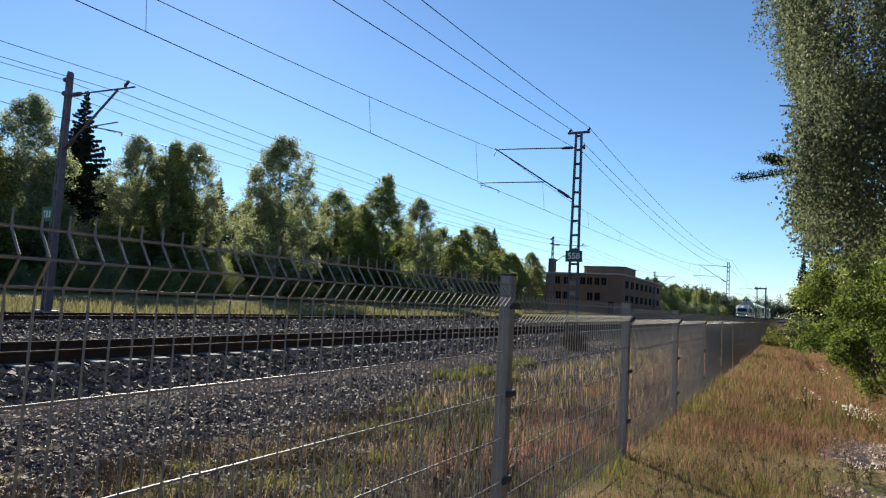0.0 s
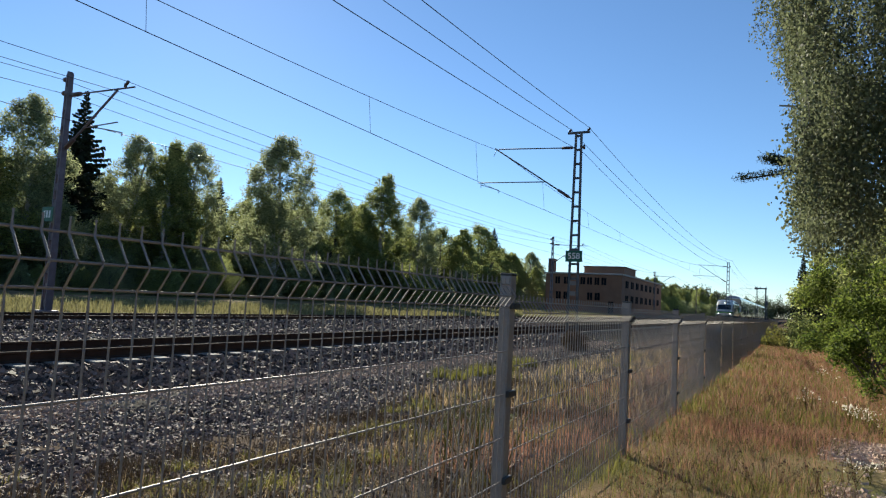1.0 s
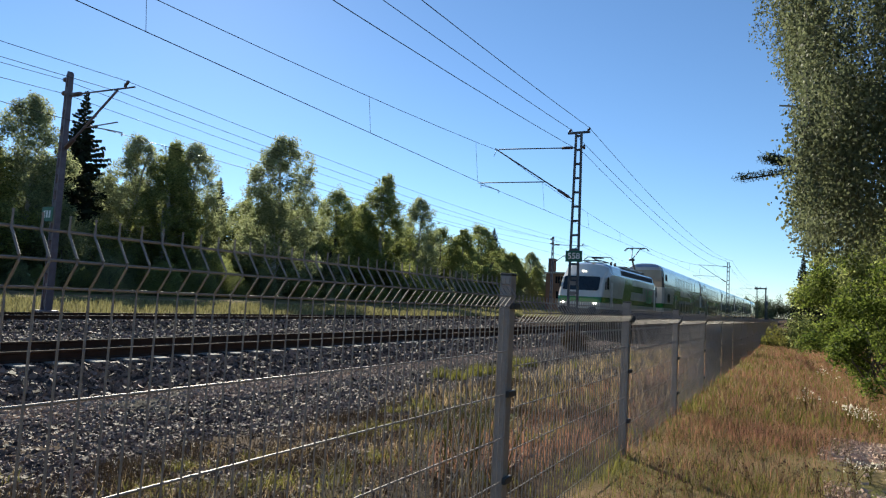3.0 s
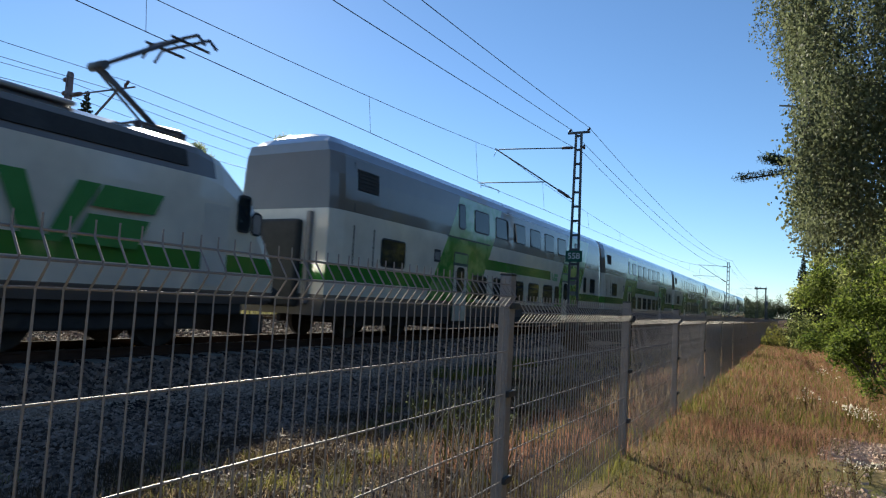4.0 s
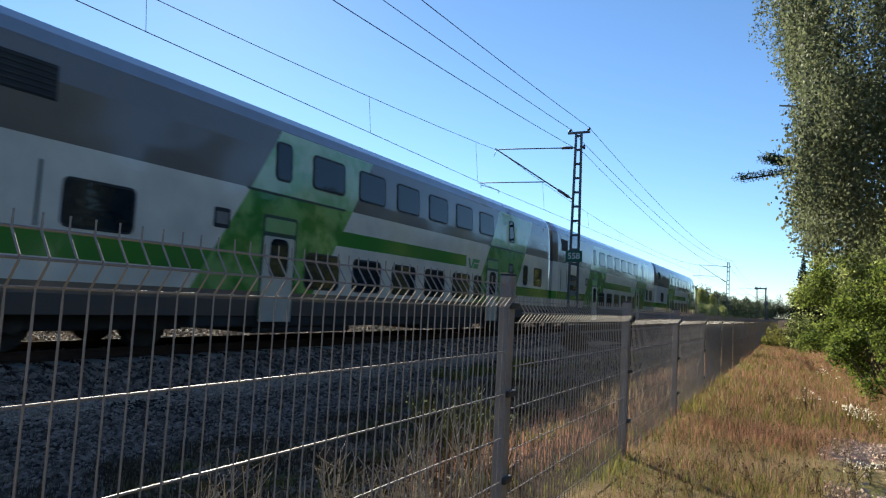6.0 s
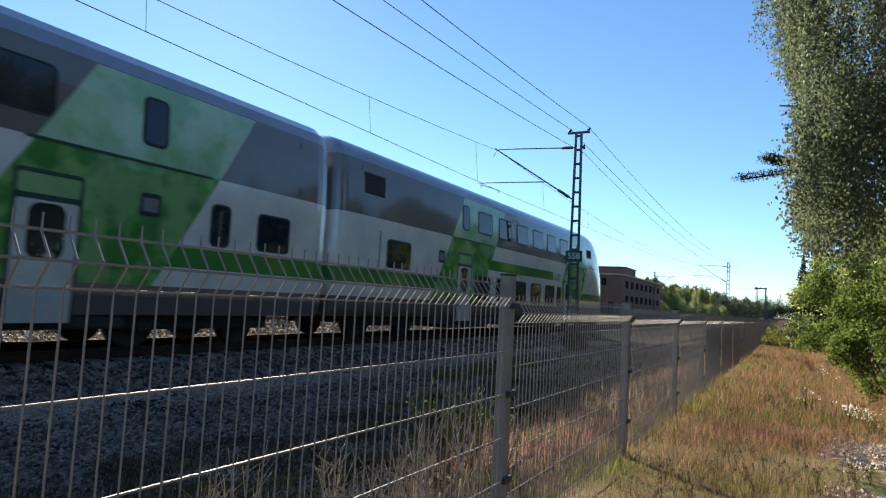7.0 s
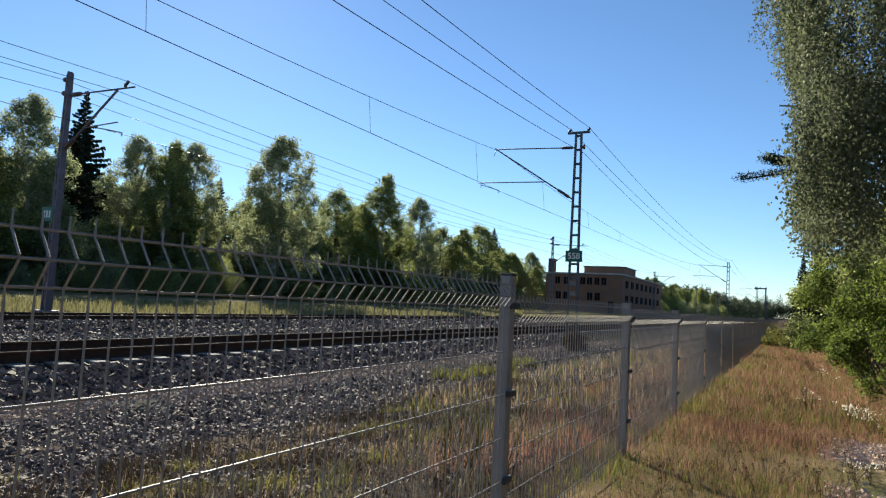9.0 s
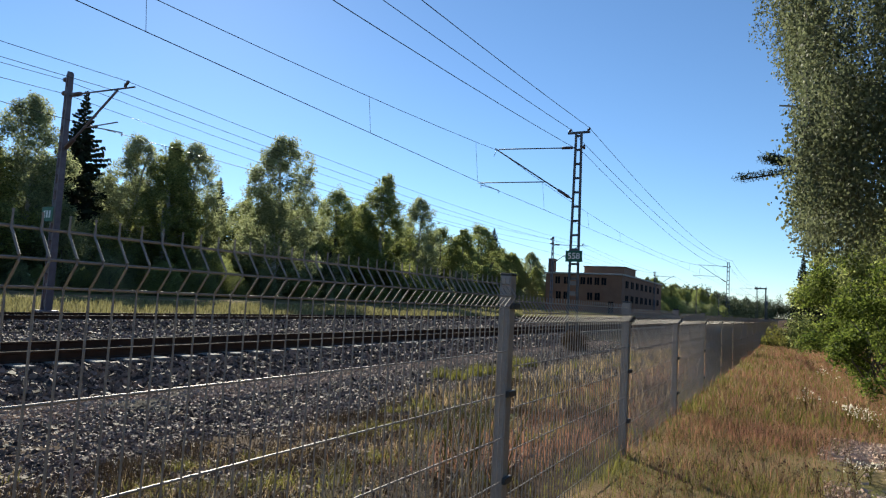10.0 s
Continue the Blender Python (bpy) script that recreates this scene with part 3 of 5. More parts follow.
for i in range(58):
    y = 8 + i * 1.55 + random.uniform(-.8, .8)
    plant(random.choice(["bush_a", "bush_b"]), FAR * (-32.5 - random.uniform(0, 4.5)), FAR * y, FAR * random.choice([1.2, 1.8, 2.4, 3.0, 4.0]), random.uniform(1.0, 1.5))
for i in range(60):
    plant(random.choice(["bush_a", "bush_b"]), FAR * (-30.8 - random.uniform(0, 2.2)), FAR * (7 + i * 1.5 + random.uniform(-.7, .7)), FAR * random.uniform(.8, 2.0), random.uniform(1.2, 1.7))
for i in range(46):
    y = 6 + i * 2.5 + random.uniform(-1, 1)
    plant(random.choice(["birch_c", "birch_b", "bush_b"]), FAR * (-37 - random.uniform(0, 3)), FAR * y, FAR * random.uniform(3.6, 5.6), 1.7)


# greyer, bluer green: distance haze is put into the leaf colour
M["haze_leaf"] = leafy("haze_toned_leaf", (0.035, 0.047, 0.026), (0.12, 0.14, 0.075), through_light=0.35)


def far_wood():
    """The wood that closes the view along the line, far off."""
    g = np.random.default_rng(5)
    cs, rs = [], []
    for i in range(170):
        y = 320 + 460 * (i / 170) ** 1.2
        x = -46 - g.uniform(0, 14) + (y - 165) * .045
        h = g.uniform(7, 14) + (y - 160) * .004
        cs += [(x, y, h * .45), (x + g.normal(), y + g.normal(), h * .8)]
        rs += [(3.4, 4.5, h * .5), (2.0, 2.6, h * .25)]
    for i in range(70):
        x, y = -40 + i * 2.0, 780 + g.uniform(-20, 20)
        h = g.uniform(15, 24)
        cs += [(x, y, h * .5)]
        rs += [(4.5, 5, h * .55)]
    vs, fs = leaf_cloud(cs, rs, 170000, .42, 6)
    ob = new("far_wood", leaf_mesh("far_wood", vs, fs, M["haze_leaf"]))
    return tagged(ob, "distant green wood lining the railway", "wood", kind="stuff")


far_wood()
for i in range(44):
    y = 162 + 150 * (i / 44) ** 1.15
    plant(random.choice(["birch_c", "birch_b", "birch_c"]), -41.5 + (y - 162) * .075 - random.uniform(0, 9), y, random.uniform(8.5, 12.0), 1.35)
for i in range(26):
    y = 158 + 140 * (i / 26) ** 1.1
    plant(random.choice(["bush_a", "bush_b"]), -34.5 + (y - 158) * .06 - random.uniform(0, 3), y, random.uniform(3.5, 6.0), 1.5)


# ---- the train ----
def livery(name, base, rules, rough=0.16, spec=0.5):
    """Paint in fields: each rule a colour and the half planes a*y + b*z > c that bound it, in the car's own metres."""
    m = bpy.data.materials.new(name)
    m.use_nodes = True
    t, ln = m.node_tree, m.node_tree.links
    b = t.nodes["Principled BSDF"]
    co, sep = t.nodes.new("ShaderNodeTexCoord"), t.nodes.new("ShaderNodeSeparateXYZ")
    ln.new(co.outputs["Object"], sep.inputs[0])
    grime = t.nodes.new("ShaderNodeTexNoise")
    grime.inputs["Scale"].default_value, grime.inputs["Detail"].default_value = 1.7, 4
    ln.new(co.outputs["Object"], grime.inputs["Vector"])

    def math_node(op, a, c, e=None):
        n = t.nodes.new("ShaderNodeMath")
        n.operation = op
        for i, v in enumerate((a, c, e)):
            if v is None:
                continue
            if isinstance(v, (int, float)):
                n.inputs[i].default_value = v
            else:
                ln.new(v, n.inputs[i])
        return n.outputs[0]

    def mixed(fac, a, c):
        n = t.nodes.new("ShaderNodeMix")
        n.data_type = "RGBA"
        if isinstance(fac, float):
            n.inputs["Factor"].default_value = fac
        else:
            ln.new(fac, n.inputs["Factor"])
        for k, v in (("A", a), ("B", c)):
            if isinstance(v, tuple):
                n.inputs[k].default_value = (*v, 1)
            else:
                ln.new(v, n.inputs[k])
        return n.outputs["Result"]

    col = mixed(0.0, base, base)
    for colour, planes, *blotch in rules:
        fac = None
        for a, bz, c in planes:
            v = math_node("MULTIPLY", sep.outputs["Y"], float(a))
            v = math_node("MULTIPLY_ADD", sep.outputs["Z"], float(bz), v)
            v = math_node("GREATER_THAN", v, float(c))
            fac = v if fac is None else math_node("MULTIPLY", fac, v)
        paint = colour
        if blotch:
            n = t.nodes.new("ShaderNodeTexNoise")
            n.inputs["Scale"].default_value, n.inputs["Detail"].default_value = 1.6, 3.0
            ln.new(co.outputs["Object"], n.inputs["Vector"])
            r = t.nodes.new("ShaderNodeMapRange")
            r.inputs["From Min"].default_value, r.inputs["From Max"].default_value = .42, .58
            ln.new(n.outputs["Fac"], r.inputs["Value"])
            paint = mixed(r.outputs["Result"], colour, blotch[0])
        col = mixed(fac, col, paint)
    g2 = t.nodes.new("ShaderNodeMapRange")
    g2.inputs["From Min"].default_value, g2.inputs["From Max"].default_value = .3, .8
    g2.inputs["To Max"].default_value = .25
    ln.new(grime.outputs["Fac"], g2.inputs["Value"])
    col = mixed(g2.outputs["Result"], col, (0.11, 0.095, 0.078))
    ln.new(col, b.inputs["Base Color"])
    b.inputs["Roughness"].default_value, b.inputs["Specular IOR Level"].default_value = rough, spec
    b.inputs["Coat Weight"].default_value, b.inputs["Coat Roughness"].default_value = 0.8, 0.06
    return m


WHITE, GREY, GREEN, PALE, LIME = (0.76, 0.695, 0.585), (0.165, 0.138, 0.120), (0.040, 0.225, 0.032), (0.45, 0.60, 0.36), (0.22, 0.42, 0.125)
# grey roof paint with the sky's blue reflection put into the colour
ROOF_SKY_TINT = (0.26, 0.29, 0.36)


def patch(y0, y1):
    """A slanted field of greens over the side: pale above, deep below; y0 and y1 are its edges two metres up."""
    edges = [(1, -.62, y0 - 1.24), (-1, .62, 1.24 - y1)]
    return [(PALE, edges + [(0, 1, 3.28), (0, -1, -4.72)], (0.28, 0.50, 0.23)),
            (GREEN, edges + [(0, 1, .95), (0, -1, -3.28)], LIME)]


def bands(stripe0, stripe1, low0, low1):
    return [(GREY, [(0, 1, 3.28)]), (ROOF_SKY_TINT, [(0, 1, 4.74)]), (GREEN, [(0, 1, 2.36), (0, -1, -2.74), (1, -.58, stripe0 - 1.48), (-1, 0, -stripe1)]),
            (GREEN, [(0, 1, 1.50), (0, -1, -1.88), (-1, 0, -low0)]), (GREEN, [(0, 1, 1.50), (0, -1, -1.88), (1, 0, low1)])]


SKIRT = [(GREY, [(0, -1, -1.14)])]
M["car"] = livery("car_paint", WHITE, bands(10.12, 17.15, 6.6, 21.4) + patch(6.3, 9.8) + patch(18.3, 21.8) + SKIRT)
M["trailer"] = livery("driving_car_paint", WHITE, bands(10.12, 17.25, 6.6, 21.4) + patch(6.3, 9.8) + patch(18.4, 21.95) + SKIRT)
M["loco"] = livery("loco_paint", WHITE, [(GREY, [(0, 1, 3.30), (1, 0, 1.9), (-1, 0, -15.8)]), (GREEN, [(0, 1, 2.42), (0, -1, -2.85), (1, 0, 7.0), (-1, 0, -11.1)]),
                                         (GREEN, [(0, 1, 1.5), (0, -1, -3.30), (1, -.56, 3.73), (-1, .49, -6.14)]), (GREEN, [(0, 1, 1.50), (0, -1, -1.84)]), (GREY, [(0, -1, -1.12)])])
M["under"] = surface("underframe_grey", (0.018, 0.016, 0.015), (0.05, 0.046, 0.043), 0.8, 0, 2, 20, 0.2)
M["black"] = surface("black_rubber", (0.012, 0.012, 0.012), (0.028, 0.028, 0.028), 0.7, 0, 5, 40, 0.1)
M["steel"] = surface("wheel_steel", (0.035, 0.03, 0.027), (0.08, 0.07, 0.06), 0.6, 0.5, 4, 30, 0.1)
M["glass"] = surface("tinted_train_glass", (0.008, 0.012, 0.016), (0.02, 0.03, 0.036), 0.03, 0, .8, 4, 0.0, spec=0.6)
M["door"] = surface("door_paint", (0.52, 0.48, 0.39), (0.66, 0.62, 0.51), 0.25, 0, 1.5, 20, 0.02)
M["gangway"] = surface("grey_rubber", (0.028, 0.027, 0.026), (0.06, 0.058, 0.055), 0.7, 0, 5, 40, 0.1)
M["door_seal"] = surface("door_seal", (0.012, 0.04, 0.02), (0.025, 0.06, 0.03), 0.5, 0, 3, 20, 0)
M["door_top"] = surface("door_top_paint", (0.20, 0.36, 0.13), (0.30, 0.45, 0.19), 0.25, 0, 1.5, 20, 0)
M["step"] = surface("step_board_paint", (0.42, 0.39, 0.32), (0.56, 0.52, 0.43), 0.5, 0, 1.5, 20, 0.02)
M["lamp_on"] = surface("lit_headlamp", (0.9, 0.88, 0.8), (1, 0.98, 0.9), 0.3, 0, 3, 20, 0)
M["lamp_on"].node_tree.nodes["Principled BSDF"].inputs["Emission Color"].default_value = (1, 0.95, 0.82, 1)
M["lamp_on"].node_tree.nodes["Principled BSDF"].inputs["Emission Strength"].default_value = 3.0
M["logo"] = surface("green_marking", (0.04, 0.20, 0.04), (0.06, 0.26, 0.06), 0.4, 0, 3, 20, 0)
M["red_mark"] = surface("red_sticker", (0.20, 0.05, 0.02), (0.34, 0.11, 0.04), 0.5, 0, 3, 20, 0)
M["panto"] = surface("pantograph_steel", (0.06, 0.06, 0.065), (0.14, 0.14, 0.15), 0.5, 0.6, 3, 20, 0)
M["silver_roof"] = surface("silver_roof_sheet", (0.40, 0.40, 0.41), (0.55, 0.55, 0.56), 0.35, 0.6, 3, 20, 0.03)

PROFILE_CAR = [(1.50, .62), (1.60, .95), (1.60, 2.0), (1.60, 3.1), (1.585, 3.6), (1.555, 4.2), (1.50, 4.68), (1.39, 4.97), (1.18, 5.16), (.8, 5.29), (.35, 5.34)]


def ring(profile, y, sx=1.0, top=None, zs=1.0):
    right = [(x * sx, y, min(z, top) if top else z) for x, z in profile]
    return right + [(-x, yy, z) for x, yy, z in right[::-1]]


def rounded(w, h, r, depth, n=4):
    """A thin rounded plate in the y-z plane, facing +x, as a mesh."""
    pts = []
    for cy, cz, a0 in ((w / 2 - r, h / 2 - r, 0), (-w / 2 + r, h / 2 - r, 90), (-w / 2 + r, -h / 2 + r, 180), (w / 2 - r, -h / 2 + r, 270)):
        for i in range(n + 1):
            a = radians(a0 + 90 * i / n)
            pts.append((cy + r * math.cos(a), cz + r * math.sin(a)))
    bm = bmesh.new()
    bk, ft = [bm.verts.new((0, y, z)) for y, z in pts], [bm.verts.new((depth, y, z)) for y, z in pts]
    k = len(pts)
    for i in range(k):
        bm.faces.new((bk[i], bk[(i + 1) % k], ft[(i + 1) % k], ft[i]))
    bm.faces.new(ft)
    bm.faces.new(bk[::-1])
    bmesh.ops.recalc_face_normals(bm, faces=bm.faces)
    me = bpy.data.meshes.new("plate")
    bm.to_mesh(me)
    bm.free()
    return me


PLATES = {}


def plate(w, h, r, depth, material):
    key = (w, h, r, depth, material.name)
    if key not in PLATES:
        PLATES[key] = rounded(w, h, r, depth)
        PLATES[key].materials.append(material)
    return PLATES[key]


def side_x(z):
    return float(np.interp(z, [p[1] for p in PROFILE_CAR], [p[0] for p in PROFILE_CAR]))


def window(root, yc, zc, w, h, r=.13, name="window", split=False):
    """A tinted pane in a black rubber surround, on both sides of a car."""
    lean = math.degrees(math.atan2(side_x(zc - h / 2) - side_x(zc + h / 2), h))
    for s in (1, -1):
        m = pose(s * (side_x(zc) - .006), yc, zc, 0, 0, 0 if s > 0 else 180) @ pose(0, 0, 0, 0, -lean, 0)
        o = part(name, plate(w, h, r, .016, M["black"]), None, root, "black rubber surround")
        o.matrix_basis = m
        part("pane", plate(w - .09, h - .09, max(r - .04, .02), .022, M["glass"]), None, o)
        if split:
            f = part("transom", plate(w - .09, .035, .01, .026, M["black"]), None, o)
            f.location = (0, 0, h * .22)


def bogie(root, yc, wheel_r=.46, base=2.5):
    b = new("bogie")
    b.parent, b.location = root, (0, yc, 0)
    fr = boxed(1.0, 1.18, -base / 2 - .6, base / 2 + .6, .34, .74, .05)
    box(fr, -1.18, -1.0, -base / 2 - .6, base / 2 + .6, .34, .74, .05)
    box(fr, -1.0, 1.0, -.2, .2, .45, .7)
    part("bogie_frame", fr, M["under"], b)
    for y in (-base / 2, base / 2):
        bm = bmesh.new()
        for s in (-1, 1):
            rod(bm, (s * .76, 0, 0), (s * .88, 0, 0), wheel_r, 24)
            rod(bm, (s * .70, 0, 0), (s * .76, 0, 0), wheel_r + .03, 24)
            rod(bm, (s * 1.0, 0, 0), (s * 1.22, 0, 0), .16, 10)
        rod(bm, (-.8, 0, 0), (.8, 0, 0), .085, 8)
        part("wheelset", bm, M["steel"], b).location = (0, y, wheel_r)


def underside(root, y0, y1):
    part("underframe", boxed(-1.46, 1.46, y0 + 4.6, y1 - 4.6, .38, .64, .05), M["under"], root)
    part("underframe", boxed(-1.25, 1.25, y0, y1, .66, .92, .05), M["under"], root)
    for a, b in ((.26, .40), (.55, .70)):
        part("equipment_box", boxed(-1.40, 1.40, y0 + (y1 - y0) * a, y0 + (y1 - y0) * b, .24, .378, .04), M["under"], root)


def side_door(root, yc, label="pale passenger door with a rounded window"):
    for s in (1, -1):
        rim = part("door_frame", plate(1.06, 2.24, .07, .010, M["door_seal"]), None, root, "dark green door surround")
        rim.matrix_basis = pose(s * 1.594, yc, 1.68, 0, 0, 0 if s > 0 else 180)
        lower = part("door", plate(.94, 1.72, .05, .018, M["door"]), None, rim, label)
        lower.location = (0, 0, -.20)
        part("transom_panel", plate(.94, .30, .04, .017, M["door_top"]), None, rim, "pale green panel over the door").location = (0, 0, .90)
        part("door_window", plate(.56, .84, .16, .024, M["glass"]), None, rim, "dark door window").location = (0, 0, .20)
        part("door_step", boxed(-.02, .05, -.46, .46, -1.18, -.62, .01), M["step"], rim, "pale step board")


def logo(root, yc, zc, k=1.0):
    """A plain green marking, a chevron and two slanted bars, on both sides."""
    for s in (1, -1):
        o = new("marking")
        o.parent = root
        o.matrix_basis = pose(s * 1.602, yc, zc, 0, 0, 0 if s > 0 else 180)
        for pts in (((-.78, .28), (-.56, .28), (-.36, -.28), (-.54, -.28)), ((-.36, -.28), (-.22, -.28), (.10, .28), (-.12, .28)), ((.12, .28), (.76, .28), (.66, .07), (.02, .07)), ((.0, .0), (.62, .0), (.50, -.28), (-.12, -.28))):
            bm = bmesh.new()
            f = [bm.verts.new((.004, s * a * k, b * k)) for a, b in pts]
            r = [bm.verts.new((0, s * a * k, b * k)) for a, b in pts]
            bm.faces.new(f if s < 0 else f[::-1])
            for i in range(4):
                bm.faces.new((f[i], f[(i + 1) % 4], r[(i + 1) % 4], r[i]))
            bmesh.ops.recalc_face_normals(bm, faces=bm.faces)
            part("stroke", bm, M["logo"], o)


def coach_body(length, lead):
    """A double-deck shell with chamfered upper ends."""
    secs = []
    for y, sx, top in ((lead, .93, 4.98), (lead + .28, .975, 5.20), (lead + .5, 1.0, None), (length - .4, 1.0, None), (length - .2, .985, 5.24), (length, .95, 5.04)):
        secs.append(ring(PROFILE_CAR, y, sx, top))
    return loft(secs)


FRONT, LENGTH = 1.08, 25.92


def on_side(s, y, z, lean=0):
    """A pose on the right (s = 1) or left side of a car."""
    return pose(s * side_x(z), y, z, 0, 0, 0 if s > 0 else 180) @ pose(0, 0, 0, 0, -lean, 0)


def grille(root, y, z, w, h):
    """A ventilation opening with slats, on both sides."""
    for s in (1, -1):
        gr = part("ventilation_grille", boxed(-.02, .010, -w / 2, w / 2, -h / 2, h / 2, .004), M["black"], root, "dark ventilation grille")
        gr.matrix_basis = on_side(s, y, z, 3)
        for k in range(6):
            part("slat", boxed(.010, .022, -w / 2 + .03, w / 2 - .03, -.018, .018), M["under"], gr).location = (0, 0, -h / 2 + h * (k + .5) / 6)


def lower_windows(root):
    for k in range(5):
        window(root, 9.55 + 1.82 * k, 1.67, 1.28, .86, .16, split=True)
    window(root, 18.1, 1.67, .62, .86, .13)


def panel_lines(root, ys):
    """Dark seams, the rail under the upper windows and small framed plates, on both sides."""
    for s in (1, -1):
        for y, w, z0, z1 in ys:
            o = part("seam", boxed(-.004, .008, -w / 2, w / 2, -(z1 - z0) / 2, (z1 - z0) / 2), M["black"], root, "dark seam strip")
            lean = math.degrees(math.atan2(side_x(z0) - side_x(z1), z1 - z0))
            o.matrix_basis = pose(s * (side_x(z0) + side_x(z1)) / 2, y, (z0 + z1) / 2, 0, 0, 0 if s > 0 else 180) @ pose(0, 0, 0, 0, -lean, 0)
        for y0, y1 in ((7.0, 10.3), (18.95, 22.4)):
            part("moulding", boxed(-.004, .012, -(y1 - y0) / 2, (y1 - y0) / 2, -.025, .025), M["door_seal"], root, "thin dark green moulding").matrix_basis = on_side(s, (y0 + y1) / 2, 3.27)
        for y in (6.4, 21.1):
            o = part("label_plate", plate(.40, .40, .04, .008, M["black"]), None, root, "small dark framed plate")
            o.matrix_basis = on_side(s, y, 2.55)
            part("notice", plate(.30, .24, .02, .011, M["plate_grey"]), None, o, "pale unreadable notice")


def coach(service=False):
    text = "white double-deck service coach with an extra narrow upper window" if service else "white double-deck railway coach with grey upper band and green patches"
    root = empty("double_deck_coach", Matrix(), text, "railway coach", "coaches of the train")
    part("body", coach_body(LENGTH, FRONT), M["car"], root)
    underside(root, FRONT + .3, LENGTH - .4)
    part("gangway", boxed(-.7, .7, FRONT - .2, FRONT + .05, .8, 3.0, .08), M["gangway"], root, "grey rubber gangway")
    part("gangway", boxed(-.7, .7, LENGTH - .02, LENGTH + .2, .8, 3.1, .08), M["black"], root, "dark rubber gangway")
    for s in (-.95, .95):
        part("end_post", boxed(s - .07, s + .07, FRONT - .12, FRONT + .03, .9, 3.2, .03), M["galv"], root, "metal end post")
    for y in (4.2, LENGTH - 3.2):
        bogie(root, y)
    for k in range(5 if service else 6):
        window(root, 9.63 + 1.82 * k, 4.02, 1.24, .82)
    for y in (8.05, 21.1) + ((6.4, 19.43) if service else ()):
        window(root, y, 4.02, .52, .88)
    lower_windows(root)
    window(root, 3.88, 2.38, 1.26, .80, .12)
    window(root, 22.68, 2.38, .50, .84)
    window(root, 24.15, 2.38, .98, .80, .12)
    grille(root, 2.57, 4.16, .95, .56)
    if service:
        grille(root, 23.9, 4.05, .95, .5)
    panel_lines(root, ((FRONT + .9, .03, 3.3, 4.6), (2.0, .04, 1.95, 2.95), (2.9, .04, 1.95, 2.95), (24.9, .03, 3.35, 4.6)))
    side_door(root, 8.05)
    side_door(root, 19.37)
    logo(root, 17.75, 2.5, .6)
    return root


def driving_trailer():
    L = 26.9
    root = empty("driving_trailer", Matrix(), "double-deck driving car with a rounded grey and white nose", "railway coach", "coaches of the train")
    secs = [ring(PROFILE_CAR, y, sx, top) for y, sx, top in ((1.08, .93, 4.98), (1.3, .975, 5.20), (1.45, 1.0, None), (22.3, 1.0, None))]
    for y, sx, top in ((23.3, 1.0, 5.33), (23.9, .995, 5.27), (24.5, .985, 5.10), (25.1, .965, 4.74), (25.7, .935, 4.20), (26.2, .90, 3.58), (26.65, .85, 2.6), (26.9, .79, 1.4)):
        # the nose: the roof line sinks and the sides draw in
        secs.append([(x * sx, y, .62 + (z - .62) * (top - .62) / (5.34 - .62) if z > 1.2 else z) for x, y_, z in ring(PROFILE_CAR, y)])
    b = loft(secs)
    for f in b.faces:
        f.smooth = True
    part("body", b, M["trailer"], root)
    underside(root, 1.4, L - 2.5)
    part("gangway", boxed(-.8, .8, .76, 1.12, .8, 3.1, .08), M["black"], root, "dark rubber gangway")
    for y in (4.2, L - 4.0):
        bogie(root, y)
    for k in range(6):
        window(root, 9.63 + 1.82 * k, 4.02, 1.24, .82)
    window(root, 8.05, 4.02, .52, .88)
    window(root, 21.1, 3.95, .48, .92)
    lower_windows(root)
    window(root, 3.88, 2.38, 1.26, .80, .12)
    grille(root, 2.57, 4.16, .95, .56)
    grille(root, 23.1, 4.08, .85, .44)
    panel_lines(root, ((1.98, .03, 3.3, 4.6), (2.9, .04, 1.95, 2.95)))
    for s in (1, -1):
        cw = part("cab_window", plate(.46, .74, .1, .016, M["black"]), None, root, "black-edged cab side window")
        cw.matrix_basis = pose(s * 1.462, 25.6, 2.66, 0, 0, 4 if s > 0 else 176) @ pose(0, 0, 0, 0, -3, 0)
        part("pane", plate(.36, .62, .08, .022, M["glass"]), None, cw)
        rm = part("sticker", boxed(0, .012, -.11, .11, -.1, .1), M["red_mark"], root, "small red notice")
        rm.matrix_basis = on_side(s, 21.15, 2.5)
    part("plough", boxed(-1.25, 1.25, L - 1.2, L - .35, .18, .6, .08), M["under"], root, "dark snow plough")
    side_door(root, 8.05)
    side_door(root, 19.37)
    logo(root, 17.85, 2.52, .6)
    return root


PROFILE_LOCO = [(1.40, .85), (1.50, 1.1), (1.52, 2.0), (1.52, 2.9), (1.50, 3.3), (1.38, 3.72), (1.30, 3.86), (1.0, 4.0), (.6, 4.06), (.2, 4.08), (.1, 4.08)]


